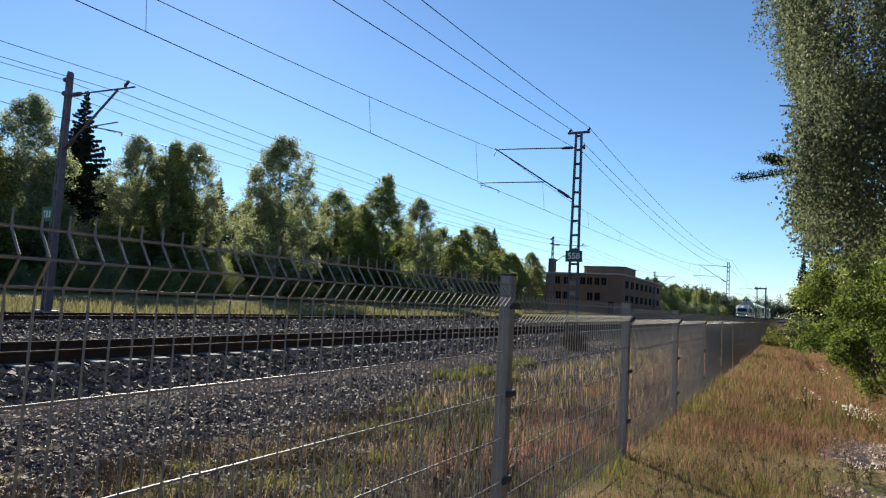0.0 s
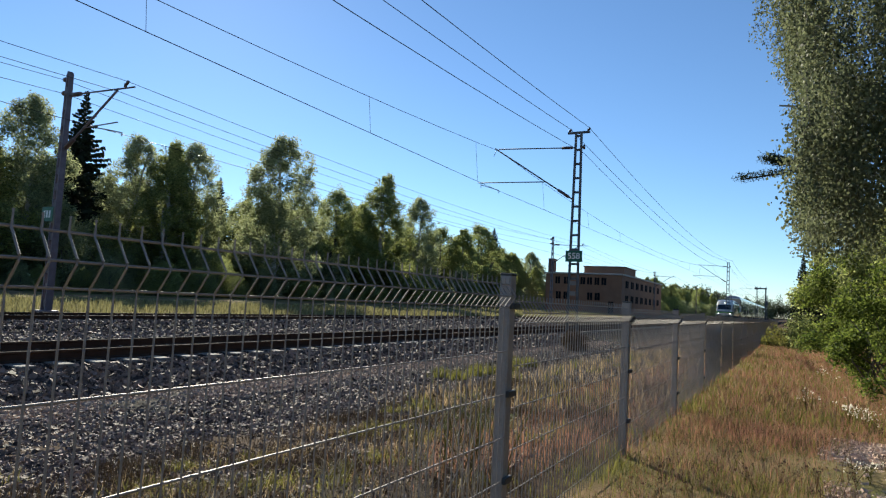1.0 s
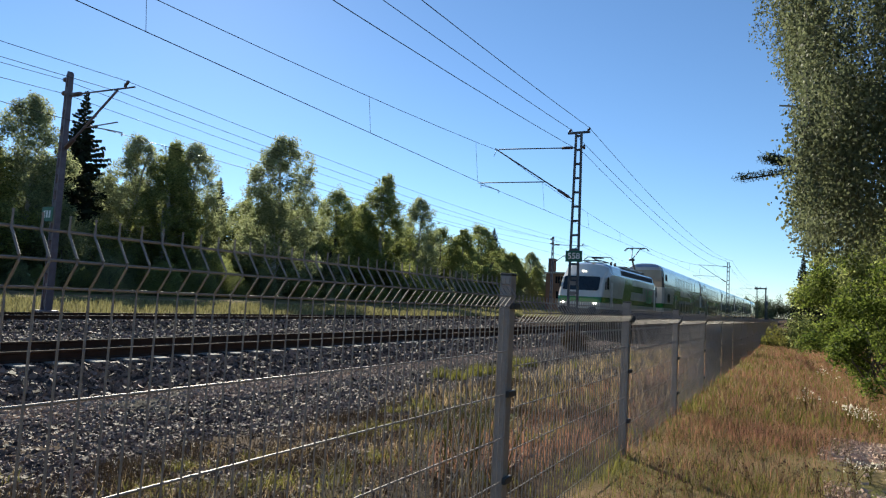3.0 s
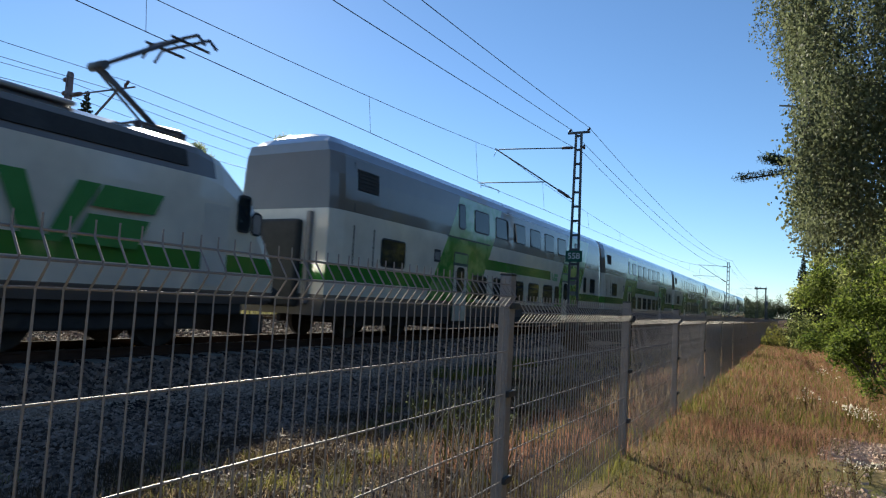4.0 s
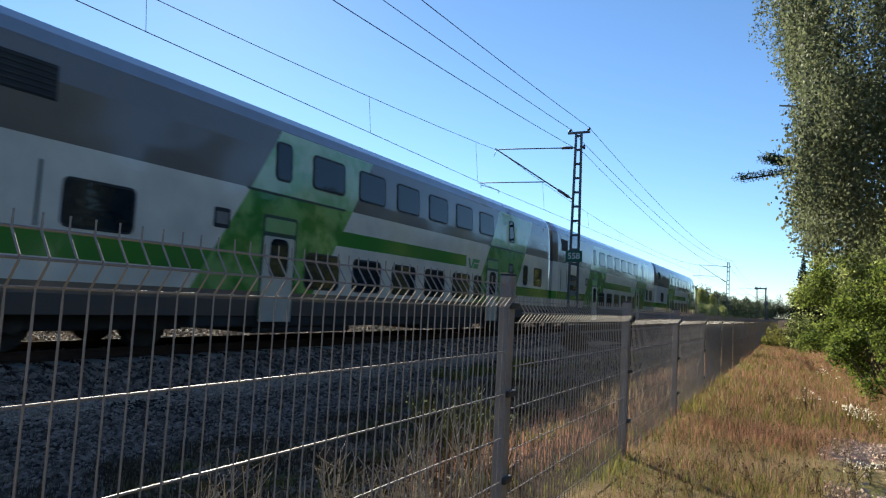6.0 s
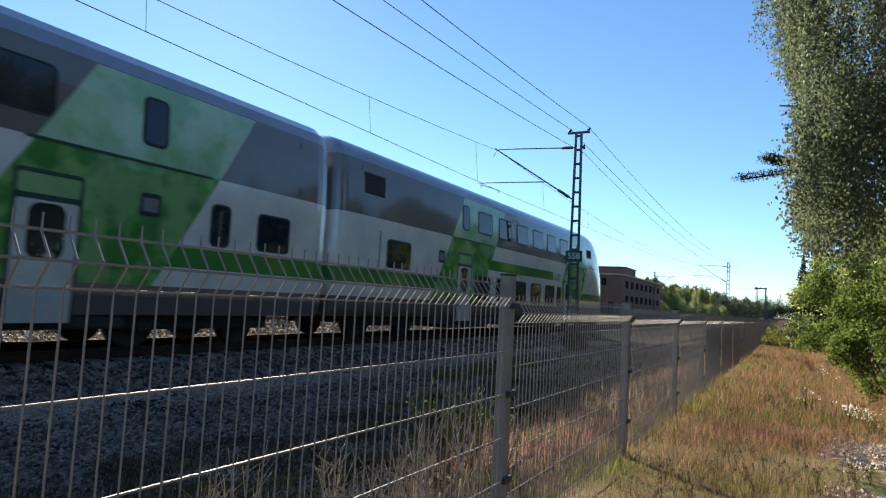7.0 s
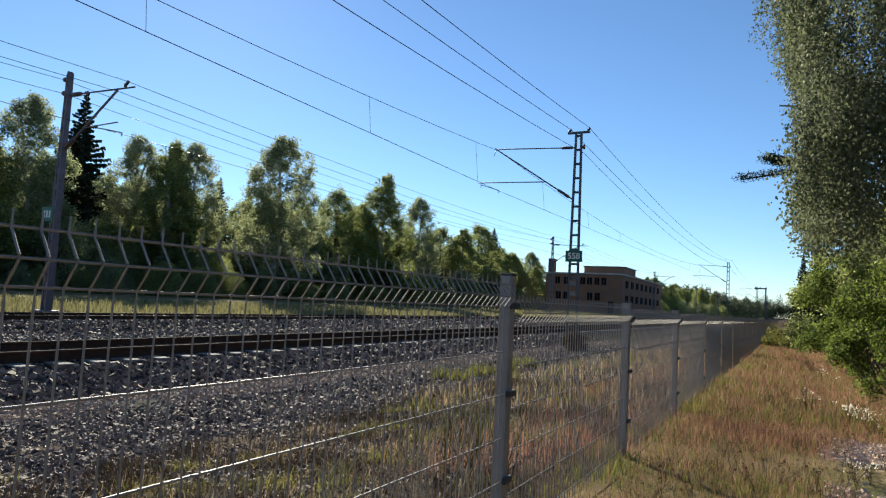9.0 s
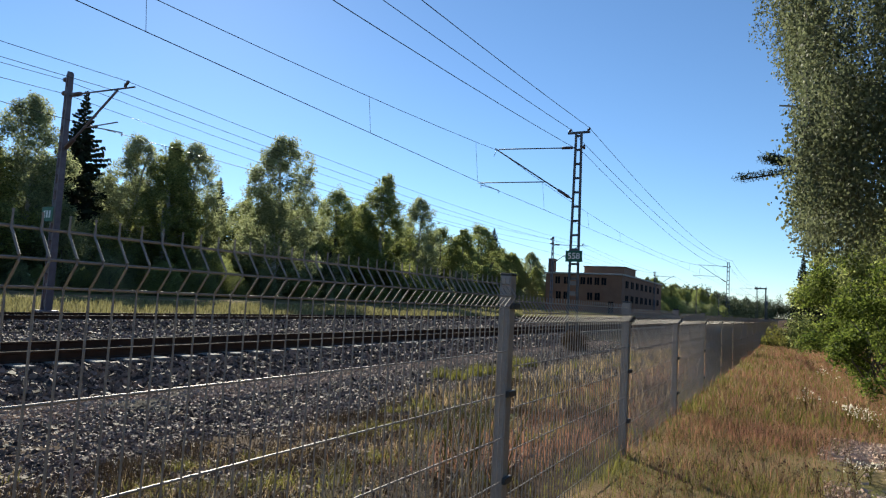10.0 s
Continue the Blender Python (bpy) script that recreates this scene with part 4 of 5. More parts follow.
def locomotive():
    """A four-axle electric locomotive with sloping cabs at both ends."""
    L = 17.7
    root = empty("electric_locomotive", Matrix(), "white electric locomotive with grey roof and green markings, lamps lit", "locomotive")
    ends = ((.0, .87, 1.75), (.10, .89, 2.05), (.72, .94, 3.2), (1.70, .99, 3.93), (2.3, 1.0, 4.08))
    secs = []
    for y, sx, top in ends:
        secs.append([(x * sx, y, .85 + (z - .85) * (top - .85) / (4.08 - .85) if z > 1.05 else z) for x, y_, z in ring(PROFILE_LOCO, y)])
    for y, sx, top in ends[::-1]:
        secs.append([(x * sx, L - y, .85 + (z - .85) * (top - .85) / (4.08 - .85) if z > 1.05 else z) for x, y_, z in ring(PROFILE_LOCO, y)])
    b = loft(secs)
    part("body", b, M["loco"], root)
    part("underframe", boxed(-1.3, 1.3, .8, L - .8, .62, .9, .06), M["under"], root)
    part("transformer_box", boxed(-1.35, 1.35, 6.6, L - 6.6, .22, .62, .06), M["under"], root)
    for y in (3.9, L - 3.9):
        bogie(root, y, .55, 2.8)
    for s in (0, 1):
        def at(y):
            return L - y if s else y
        turn = pose(0, L if s else 0, 0, 0, 0, 180 if s else 0)
        ws = part("windscreen", plate(2.25, .98, .12, .02, M["glass"]), None, root, "dark sloping windscreen")
        ws.matrix_basis = turn @ pose(0, .43, 2.66, 0, 0, -90) @ pose(0, 0, 0, 0, -28, 0)
        for x in (-1, 1):
            lp = part("headlight", plate(.25, .12, .04, .03, M["lamp_on"] if not s else M["glass"]), None, root, "lit headlamp" if not s else "")
            lp.matrix_basis = turn @ pose(x * 1.0, .02, 1.45, 0, 0, -90)
            part("buffer", rod(bmesh.new(), (x * .9, at(.1), 1.05), (x * .9, at(-.45), 1.05), .2, 16), M["under"], root)
        if not s:
            lp = part("headlight", plate(.26, .09, .03, .03, M["lamp_on"]), None, root, "lit top lamp")
            lp.matrix_basis = pose(0, 1.0, 3.44, 0, 0, -90) @ pose(0, 0, 0, 0, -50, 0)
        part("plough", boxed(-1.25, 1.25, min(at(.1), at(.5)), max(at(.1), at(.5)), .2, .62, .05), M["under"], root, "dark snow plough")
        for x in (1, -1):
            cw = part("cab_window", plate(.36, .78, .09, .016, M["black"]), None, root, "dark cab side window")
            cw.matrix_basis = pose(x * 1.475, at(1.12), 2.72, 0, 0, 0 if x > 0 else 180)
            part("pane", plate(.28, .68, .06, .022, M["glass"]), None, cw)
            q = part("quarter_window", plate(.30, .5, .11, .016, M["black"]), None, root)
            q.matrix_basis = pose(x * 1.44, at(.72), 2.55, 0, 0, 0 if x > 0 else 180)
            part("pane", plate(.22, .41, .08, .022, M["galv"]), None, q)
            part("cab_door", plate(.62, 1.6, .05, .01, M["white_paint"]), None, root).matrix_basis = pose(x * 1.517, at(1.85), 2.0, 0, 0, 0 if x > 0 else 180)
    part("roof_sheet", boxed(-1.0, 1.0, 6.6, 13.2, 4.05, 4.14, .04), M["silver_roof"], root, "silver roof sheet")
    for x in (1, -1):
        part("grille_band", boxed(-.01, .02, 4.6, L - 2.6, -.17, .17), M["under"], root, "dark louvre band").matrix_basis = pose(x * 1.425, 0, 3.58, 0, 0, 0) @ pose(0, 0, 0, 0, -18 * x, 0)
    # the raised pantograph at the rear, the folded one at the front
    pg = new("pantograph")
    pg.parent = root
    y = L - 2.6
    part("base", rods([((-.6, y - .5, 4.22), (.6, y - .5, 4.22)), ((-.6, y + .5, 4.22), (.6, y + .5, 4.22)), ((-.6, y - .5, 4.22), (-.6, y + .5, 4.22)), ((.6, y - .5, 4.22), (.6, y + .5, 4.22))], .03), M["panto"], pg)
    part("lower_arm", rods([((0, y + .5, 4.25), (0, y - 1.0, 5.2))], .058, 8), M["panto"], pg)
    part("control_rod", rods([((.12, y + .05, 4.25), (.12, y - 1.15, 5.12))], .025, 6), M["panto"], pg)
    part("spring_box", rods([((0, y + .1, 4.3), (0, y + .9, 4.34))], .12, 8), M["panto"], pg)
    part("knee", rods([((-.22, y - 1.0, 5.2), (.22, y - 1.0, 5.2))], .09, 8), M["panto"], pg)
    part("head_frame", rods([((-.4, y + .2, 6.2), (-.4, y + 1.15, 6.2)), ((.4, y + .2, 6.2), (.4, y + 1.15, 6.2))], .03, 6), M["panto"], pg)
    for ix, iy in ((-.6, -.5), (.6, -.5), (-.6, .5), (.6, .5)):
        part("foot_insulator", rods([((ix, y + iy, 4.02), (ix, y + iy, 4.22))], .08, 8), M["insulator"], pg)
    part("upper_arm", rods([((0, y - 1.0, 5.2), (-.35, y + .55, 6.28)), ((0, y - 1.0, 5.2), (.35, y + .55, 6.28))], .038, 8), M["panto"], pg)
    part("collector_head", tube([(-.98, y + .55, 6.06), (-.75, y + .55, 6.30), (.75, y + .55, 6.30), (.98, y + .55, 6.06)], .034, 6), M["panto"], pg)
    part("collector_head", tube([(-.98, y + .85, 6.06), (-.75, y + .85, 6.30), (.75, y + .85, 6.30), (.98, y + .85, 6.06)], .034, 6), M["panto"], pg)
    pf = new("pantograph")
    pf.parent = root
    y = 3.6
    part("base", rods([((-.6, y - .9, 4.22), (.6, y - .9, 4.22)), ((-.6, y + .9, 4.22), (.6, y + .9, 4.22)), ((-.6, y - .9, 4.22), (-.6, y + .9, 4.22)), ((.6, y - .9, 4.22), (.6, y + .9, 4.22))], .04), M["panto"], pf)
    part("folded_arm", rods([((0, y + .8, 4.3), (0, y - 1.0, 4.42)), ((0, y - 1.0, 4.42), (-.3, y + .6, 4.5)), ((0, y - 1.0, 4.42), (.3, y + .6, 4.5))], .045, 8), M["panto"], pf)
    part("collector_head", tube([(-.98, y + .6, 4.4), (-.75, y + .6, 4.58), (.75, y + .6, 4.58), (.98, y + .6, 4.4)], .03, 6), M["panto"], pf)
    for yy in (6.3, 7.4):
        part("roof_insulator", rods([((.3, yy, 4.15), (.3, yy, 4.42))], .09, 8), M["insulator"], root)
    logo(root, 13.2, 2.25, 1.8)
    return root


M["white_paint"] = surface("white_paint", (0.52, 0.49, 0.43), (0.66, 0.62, 0.54), 0.3, 0, 2, 20, 0)
PITCH_COACH = 25.3
loco = locomotive()
first, third = coach(), coach(True)
coaches = [first, copy_thing(first, Matrix()), third, copy_thing(first, Matrix()), copy_thing(first, Matrix())]
trailer = driving_trailer()
# where the first coach's datum stands along the track, by the second
RUN = [(0, 195.7), (1, 148.8), (2, 101.6), (2.5, 78.8), (2.7, 69.9), (3.8, 19.8), (4.0, 11.1), (4.5, -9.2), (5.0, -30.9), (5.5, -52.6), (7.0, -115.1), (7.5, -136.8), (8, -158.3), (10, -244.0)]


def motions():
    """The whole train runs along the near track, the coaches close-coupled."""
    for thing, at in [(loco, -18.2), (trailer, 5 * PITCH_COACH)] + [(c, k * PITCH_COACH) for k, c in enumerate(coaches)]:
        walk(thing, [(t, pose(TRACK_X, y + at, 0)) for t, y in RUN])


# ---- loose stones of the ballast ----
def stones(n, x0, x1, y0, y1, size, seed, lift=0.0, power=1.0):
    """Angular stones strewn on the ground between x0, x1 and y0, y1, denser towards y0."""
    g = np.random.default_rng(seed)
    x, y = g.uniform(x0, x1, n), y0 + (y1 - y0) * g.uniform(0, 1, n) ** power
    z = np.interp(x, [p[0] for p in PROFILE], [p[1] for p in PROFILE]) + lift
    s = size * g.uniform(.55, 1.35, (n, 1)) * (1 + .02 * (y - y0))[:, None]
    base = np.array([(-1, -1, -.6), (1, -1, -.6), (1, 1, -.6), (-1, 1, -.6), (-.7, -.8, .6), (.8, -.6, .7), (.6, .8, .5), (-.8, .6, .7)], float)
    v = base[None] * g.uniform(.55, 1.15, (n, 8, 3)) * g.uniform(.6, 1.2, (n, 1, 3))
    q = g.normal(size=(n, 4))
    q /= np.linalg.norm(q, axis=1)[:, None]
    w, a, b, c = q.T
    R = np.stack([1 - 2 * (b * b + c * c), 2 * (a * b - c * w), 2 * (a * c + b * w), 2 * (a * b + c * w), 1 - 2 * (a * a + c * c), 2 * (b * c - a * w),
                  2 * (a * c - b * w), 2 * (b * c + a * w), 1 - 2 * (a * a + b * b)], 1).reshape(n, 3, 3)
    v = np.einsum("nij,nkj->nki", R, v) * s[:, None] + np.stack([x, y, z], 1)[:, None]
    f = np.array([(0, 3, 2, 1), (4, 5, 6, 7), (0, 1, 5, 4), (1, 2, 6, 5), (2, 3, 7, 6), (3, 0, 4, 7)])
    fs = (f[None] + (np.arange(n) * 8)[:, None, None]).reshape(-1, 4)
    return v.reshape(-1, 3), fs


def strew(name, args, material, label):
    vs, fs = [], []
    k = 0
    for a in args:
        v, f = stones(*a)
        vs.append(v)
        fs.append(f + k)
        k += len(v)
    me = leaf_mesh(name, np.concatenate(vs), np.concatenate(fs), material)
    return tagged(new(name, me), label, "stones", kind="stuff")


strew("ballast_stones", [(24000, -10.26, -9.1, 1.5, 34, .054, 1, .0, 1.6), (6000, -10.62, -10.2, 1.5, 34, .036, 21, -.032, 1.6), (11000, -12.2, -10.75, 2, 40, .036, 2, .0, 1.5), (40000, -8.3, -5.4, 1.0, 30, .028, 3, .0, 1.7),
                         (30000, -18.9, -12.35, 4, 48, .042, 4, .01, 1.4), (4000, -20.5, -19.1, 4, 50, .034, 8, .06, 1.4), (30000, -6.2, -1.8, 1.0, 16, .020, 5, .0, 1.6), (22000, -6.0, -3.4, 1.0, 14, .023, 15, .005, 1.5), (22000, -12.3, -5.4, -22, 1.6, .036, 9, .0, 1.0)],
      M["stone"], "angular grey crushed ballast stones")
M["path_stone"] = surface("service_path_stone", (0.20, 0.15, 0.115), (0.49, 0.375, 0.295), 0.85, 0, 6, 40, 0.3, island=1.2, spec=0.2)
M["pale_stone"] = surface("pale_gravel_stone", (0.34, 0.24, 0.18), (0.64, 0.48, 0.37), 0.9, 0, 6, 40, 0.3, island=1.2, spec=0.1)
strew("service_path_gravel", [(30000, -9.25, -7.9, 1.5, 34, .025, 11, .0, 1.6)], M["path_stone"], "strip of pale fine gravel beside the ballast")
strew("path_gravel", [(11000, .2, 1.5, 4.6, 7.6, .013, 6, .0, 1.0), (60, .3, .9, 5.0, 7.0, .03, 7, .0, 1.0)], M["pale_stone"], "loose pale gravel on a trodden path")


# ---- grasses ----
def blades(n, region, height, width, seed, lean=.35, clump=0, power=1.0, spread=.09):
    """Thin bent blades; region is x0, x1, y0, y1; clump > 0 gathers them in tufts."""
    g = np.random.default_rng(seed)
    x0, x1, y0, y1 = region
    if clump:
        cx, cy = g.uniform(x0, x1, clump), y0 + (y1 - y0) * g.uniform(0, 1, clump) ** power
        k = g.integers(0, clump, n)
        x, y = cx[k] + g.normal(0, spread, n), cy[k] + g.normal(0, spread, n)
    else:
        x, y = g.uniform(x0, x1, n), y0 + (y1 - y0) * g.uniform(0, 1, n) ** power
    keep = ((x - .85) / .68) ** 2 + ((y - 6.2) / 1.6) ** 2 > g.uniform(.55, 1.1, n)
    x, y, n = x[keep], y[keep], int(keep.sum())
    z = np.interp(x, [p[0] for p in PROFILE], [p[1] for p in PROFILE]) - .02
    h = height * g.uniform(.45, 1.25, n)
    w = width * g.uniform(.6, 1.4, n) * (1 + .05 * np.maximum(y - 3, 0))
    a = g.uniform(0, 2 * np.pi, n)
    b = g.uniform(0, 2 * np.pi, n)
    t = np.abs(g.normal(0, lean, n)) * h
    base = np.stack([x, y, z], 1)
    side = np.stack([np.cos(a), np.sin(a), 0 * a], 1) * w[:, None]
    bend = np.stack([np.cos(b) * t, np.sin(b) * t, h * .95], 1)
    mid = base + bend * np.array([.38, .38, .58])
    v = np.stack([base - side, base + side, mid + side * .8, mid - side * .8, base + bend], 1)
    f4 = np.array([0, 1, 2, 3])[None] + (np.arange(n) * 5)[:, None]
    f3 = np.array([3, 2, 4])[None] + (np.arange(n) * 5)[:, None]
    return v.reshape(-1, 3), f4.tolist() + f3.tolist()


def grass(name, sets, material, label):
    vs, fs, k = [], [], 0
    for s in sets:
        v, f = blades(*s)
        vs.append(v)
        fs += [tuple(i + k for i in q) for q in f]
        k += len(v)
    me = bpy.data.meshes.new(name)
    me.from_pydata(np.concatenate(vs).tolist(), [], fs)
    me.materials.append(material)
    return tagged(new(name, me), label, "grass", kind="stuff")


M["straw"] = leafy("dry_straw", (0.20, 0.14, 0.08), (0.50, 0.375, 0.22), through_light=0.5, rough=0.8)
M["red_grass"] = leafy("reddish_seed_grass", (0.235, 0.110, 0.072), (0.45, 0.238, 0.158), through_light=0.5, rough=0.9)
M["green_grass"] = leafy("green_grass", (0.085, 0.085, 0.02), (0.28, 0.265, 0.07), through_light=0.5, rough=0.6)
M["brown_weed"] = leafy("withered_weed", (0.030, 0.022, 0.014), (0.13, 0.09, 0.05), through_light=0.15, rough=0.9)
grass("green_grass", [(30000, (-1.1, 2.2, 3.2, 11), .085, .0017, 21, .6, 900, 1.3, .16), (10000, (-1.1, 2.4, 8, 34), .16, .004, 22, .4, 0, 1.4),
                      (5500, (-4.8, -1.6, 1.2, 8), .13, .0028, 23, .7, 40, 1.3, .10), (2500, (-6.0, 3.0, -12, 3.4), .14, .003, 29, .5, 160, 1.0), (1300, (-1.4, -1.0, 2, 14), .18, .002, 24, .4, 60, 1.3),
                      (1300, (-5.4, -1.5, 8, 26), .2, .005, 25, .5, 40, 1.3), (1500, (-6.8, -6.0, 12, 17), .3, .004, 28, .4, 10, 1.0)], M["green_grass"], "tufts of green grass by the fence")
grass("dry_grass", [(11000, (-1.1, 2.4, 3.2, 12), .08, .0011, 31, .45, 0, 1.3), (4500, (-1.1, 2.8, 9, 34), .18, .003, 32, .4, 0, 1.4),
                    (9000, (-6.0, 4.0, -12, 3.2), .14, .002, 35, .5, 0, 1.0), (4500, (-4.8, -1.4, 1.0, 9), .17, .0016, 33, .6, 90, 1.3, .16), (3000, (-5.4, -1.4, 8, 26), .28, .004, 34, .5, 0, 1.3)], M["straw"], "dry straw-coloured grass along the fence")
grass("reddish_grass", [(52000, (-1.0, 2.0, 6.5, 28), .15, .0014, 41, .4, 300, 1.1, .42), (9000, (-1.05, 1.2, 3.3, 8), .10, .0009, 42, .45, 0, 1.2), (6500, (-3.0, -1.35, 4.2, 22), .22, .0014, 43, .35, 120, 1.3, .25)],
      M["red_grass"], "reddish flowering grass along the fence")
grass("withered_weeds", [(26000, (-5.2, -1.4, 1.2, 12), .16, .0022, 51, .7, 330, 1.3, .13), (12000, (-1.1, 2.2, 3.2, 11), .10, .0014, 52, .6, 700, 1.2, .14)], M["brown_weed"], "withered brown weeds")
M["meadow"] = leafy("meadow_grass", (0.13, 0.125, 0.055), (0.33, 0.30, 0.14), through_light=0.4, rough=0.8)
grass("meadow_grass", [(26000, (-31.5, -23.2, 5, 75), .34, .011, 61, .35, 0, 1.3), (7000, (-34, -22.8, 70, 170), .45, .03, 62, .35, 0, 1.0)], M["meadow"], "yellow-green meadow grass beyond the tracks")


# ---- tall weeds and flowers ----
def stalk_plant(name, x, y, h, seed, stems, material, head, label, category, group):
    g = np.random.default_rng(seed)
    root = empty(name, pose(x, y, ground_z(x) - .02), label, category, group)
    bm, tips = bmesh.new(), []
    for i in range(stems):
        a, t = g.uniform(0, 6.28), g.uniform(.05, .34) * h
        p0, p1 = Vector((g.normal(0, .03), g.normal(0, .03), 0)), Vector((math.cos(a) * t, math.sin(a) * t, h * g.uniform(.65, 1.1)))
        mid = (p0 + p1) / 2 + Vector((0, 0, .06 * h))
        rod(bm, p0, mid, .0036, 4, .0028)
        rod(bm, mid, p1, .0028, 4, .0016)
        tips.append(p1)
        for k in range(3):
            q = mid.lerp(p1, g.uniform(.1, .9))
            e = q + Vector((g.normal(0, .05), g.normal(0, .05), g.uniform(.03, .09)))
            rod(bm, q, e, .0015, 3, .0009)
            tips.append(e)
    tagged(part("stem", bm, material, root), kind="stuff")
    cs = [tuple(t) for t in tips]
    vs, fs = leaf_cloud(cs, [(.012, .012, .016)] * len(cs), len(cs) * (5 if head is not M["brown_weed"] else 4), .006 if head is not M["flower"] else .007, seed)
    tagged(part("seed_head", leaf_mesh("seed_head", vs, fs, head), None, root), kind="stuff")
    return root


M["pale_stem"] = leafy("bleached_dead_stem", (0.36, 0.31, 0.24), (0.62, 0.56, 0.46), through_light=0.3, rough=0.7)
M["flower"] = leafy("white_petal", (0.66, 0.60, 0.50), (0.86, 0.80, 0.69), through_light=0.9, rough=0.8)
M["seed"] = leafy("dark_seed_head", (0.045, 0.022, 0.016), (0.13, 0.07, 0.05), through_light=0.1, rough=0.9)
random.seed(4)
for i in range(17):
    stalk_plant("tall_weed", random.uniform(-2.35, -1.55), random.uniform(1.9, 3.7), random.uniform(.36, .62), 100 + i, 7, M["pale_stem"], M["brown_weed"], "tall withered weed stalks behind the fence", "weed", "tall weeds")
for i in range(8):
    stalk_plant("tall_weed", random.uniform(-2.4, -1.7), random.uniform(3.9, 4.8), random.uniform(.5, .8), 130 + i, 8, M["green_grass"], M["grey_leaf"], "tall greyish green weed behind the fence", "weed", "tall weeds")
for i in range(70):
    stalk_plant("seeding_weed", random.uniform(-.9, 1.6), 4.2 + 7 * random.random() ** 1.5, random.uniform(.10, .22), 160 + i, 3, M["straw"], M["seed"], "thin weed with dark seed heads on the path", "weed", "seeding weeds")
for x, y, h in ((.52, 8.5, .16), (.58, 8.4, .15), (.63, 8.55, .16), (.68, 8.3, .14), (.74, 8.1, .14), (.56, 8.7, .16), (.70, 8.5, .15), (.15, 9.3, .2), (.20, 9.2, .2), (.40, 5.7, .06), (.46, 5.6, .06), (.50, 5.75, .06),
                (.95, 9.0, .2), (.55, 12.3, .3), (.45, 12.8, .3)):
    stalk_plant("white_flower", x, y, h + .08, int(x * 1000 + y * 77) + 900, 3, M["green_grass"], M["flower"], "small white wild flowers on thin stems", "flower", "white flowers")


# ---- the trees beside the path ----
def near_birch():
    root = empty("weeping_birch", pose(2.9, 10.6, 0), "large weeping birch with hanging leafy twigs beside the path", "tree")
    bm = bmesh.new()
    limb(bm, (0, 0, -.2), (.2, .3, 5.0), .19, .13, 10, .05, 1)
    limb(bm, (.2, .3, 4.8), (-.1, .2, 10.5), .13, .03, 8, .08, 2)
    g = np.random.default_rng(31)
    lo, hi = [], []
    twigs = bmesh.new()
    quads = []
    edge_z = [0.0, 1.6, 2.25, 2.5, 2.75, 3.2, 3.6, 3.9, 4.5, 5.3, 6.5, 9.0]
    edge_x = [1.7, 1.0, .24, -.10, -.20, .06, .16, .03, .02, -.28, -.70, -.85]
    for i in range(30):
        z0 = 2.8 + 6.5 * (i + .5) / 30
        a = i * 2.4
        ln = g.uniform(1.6, 3.2)
        e = Vector((math.cos(a) * ln, math.sin(a) * ln * .9, z0 + g.uniform(.2, 1.0)))
        limb(bm, (.1, .2, z0 - .4), e, .05, .012, 6, .2, 40 + i)
    for i in range(4600):
        # a twig hangs from above; its foot stays clear of the path's open side
        z1 = g.uniform(2.9, 9.0)
        ln = min(g.uniform(.4, 1.5), z1 - 2.15)
        y = g.uniform(8.0, 13.0)
        zf = z1 - ln
        left = np.interp(zf + .3 * ln, edge_z, edge_x) * (.55 + .45 * y / 9.5) + g.exponential(.10) + .36 * noise.noise(Vector((z1 * 1.5, y * .8, 3.0))) + .19
        x = left + (4.6 - left) * g.uniform(0, 1) ** 1.7
        if g.uniform() < .22:
            x = left + g.uniform(0, .2)
        if noise.noise(Vector((x * 1.1, y * .7, (z1 + zf) * .42))) < .02 and g.uniform() < .93:
            continue
        p0, p1 = np.array([x + g.normal(0, .12), y + g.normal(0, .12), z1]), np.array([x, y, zf])
        rod(twigs, p0 - (2.9, 10.6, 0), p1 - (2.9, 10.6, 0), .002, 3, .001)
        n = int(88 * ln * (.6 + .8 * g.uniform()))
        s = g.uniform(0, 1, n)
        pos = p0[None] * (1 - s[:, None]) + p1[None] * s[:, None] + g.normal(0, .062, (n, 3)) - np.array([2.9, 10.6, 0])
        d = g.normal(size=(n, 3)) * .8 + np.array([0, 0, -1.0])
        d /= np.linalg.norm(d, axis=1)[:, None]
        sd = np.cross(d, g.normal(size=(n, 3)))
        sd /= np.linalg.norm(sd, axis=1)[:, None]
        sz = g.uniform(.014, .029, n)[:, None]
        quads.append(np.stack([pos, pos + d * sz + sd * sz * .72, pos + d * sz * 2.3, pos + d * sz - sd * sz * .72], 1))
    cs = [(g.uniform(-1.6, 2.5), g.uniform(-.5, 3.5), g.uniform(3.0, 10)) for _ in range(80)]
    v, f = leaf_cloud(cs, [(.75, .75, .8)] * len(cs), 60000, .038, 33, droop=.8)
    quads.append(v.reshape(-1, 4, 3))
    part("trunk", bm, M["birch_bark"], root)
    tagged(part("twig", twigs, M["bark"], root), kind="stuff")
    v = np.concatenate(quads).reshape(-1, 3)
    part("crown", leaf_mesh("crown", v, np.arange(len(v)).reshape(-1, 4), M["grey_leaf"]), None, root, "hanging silvery green leaves")


near_birch()


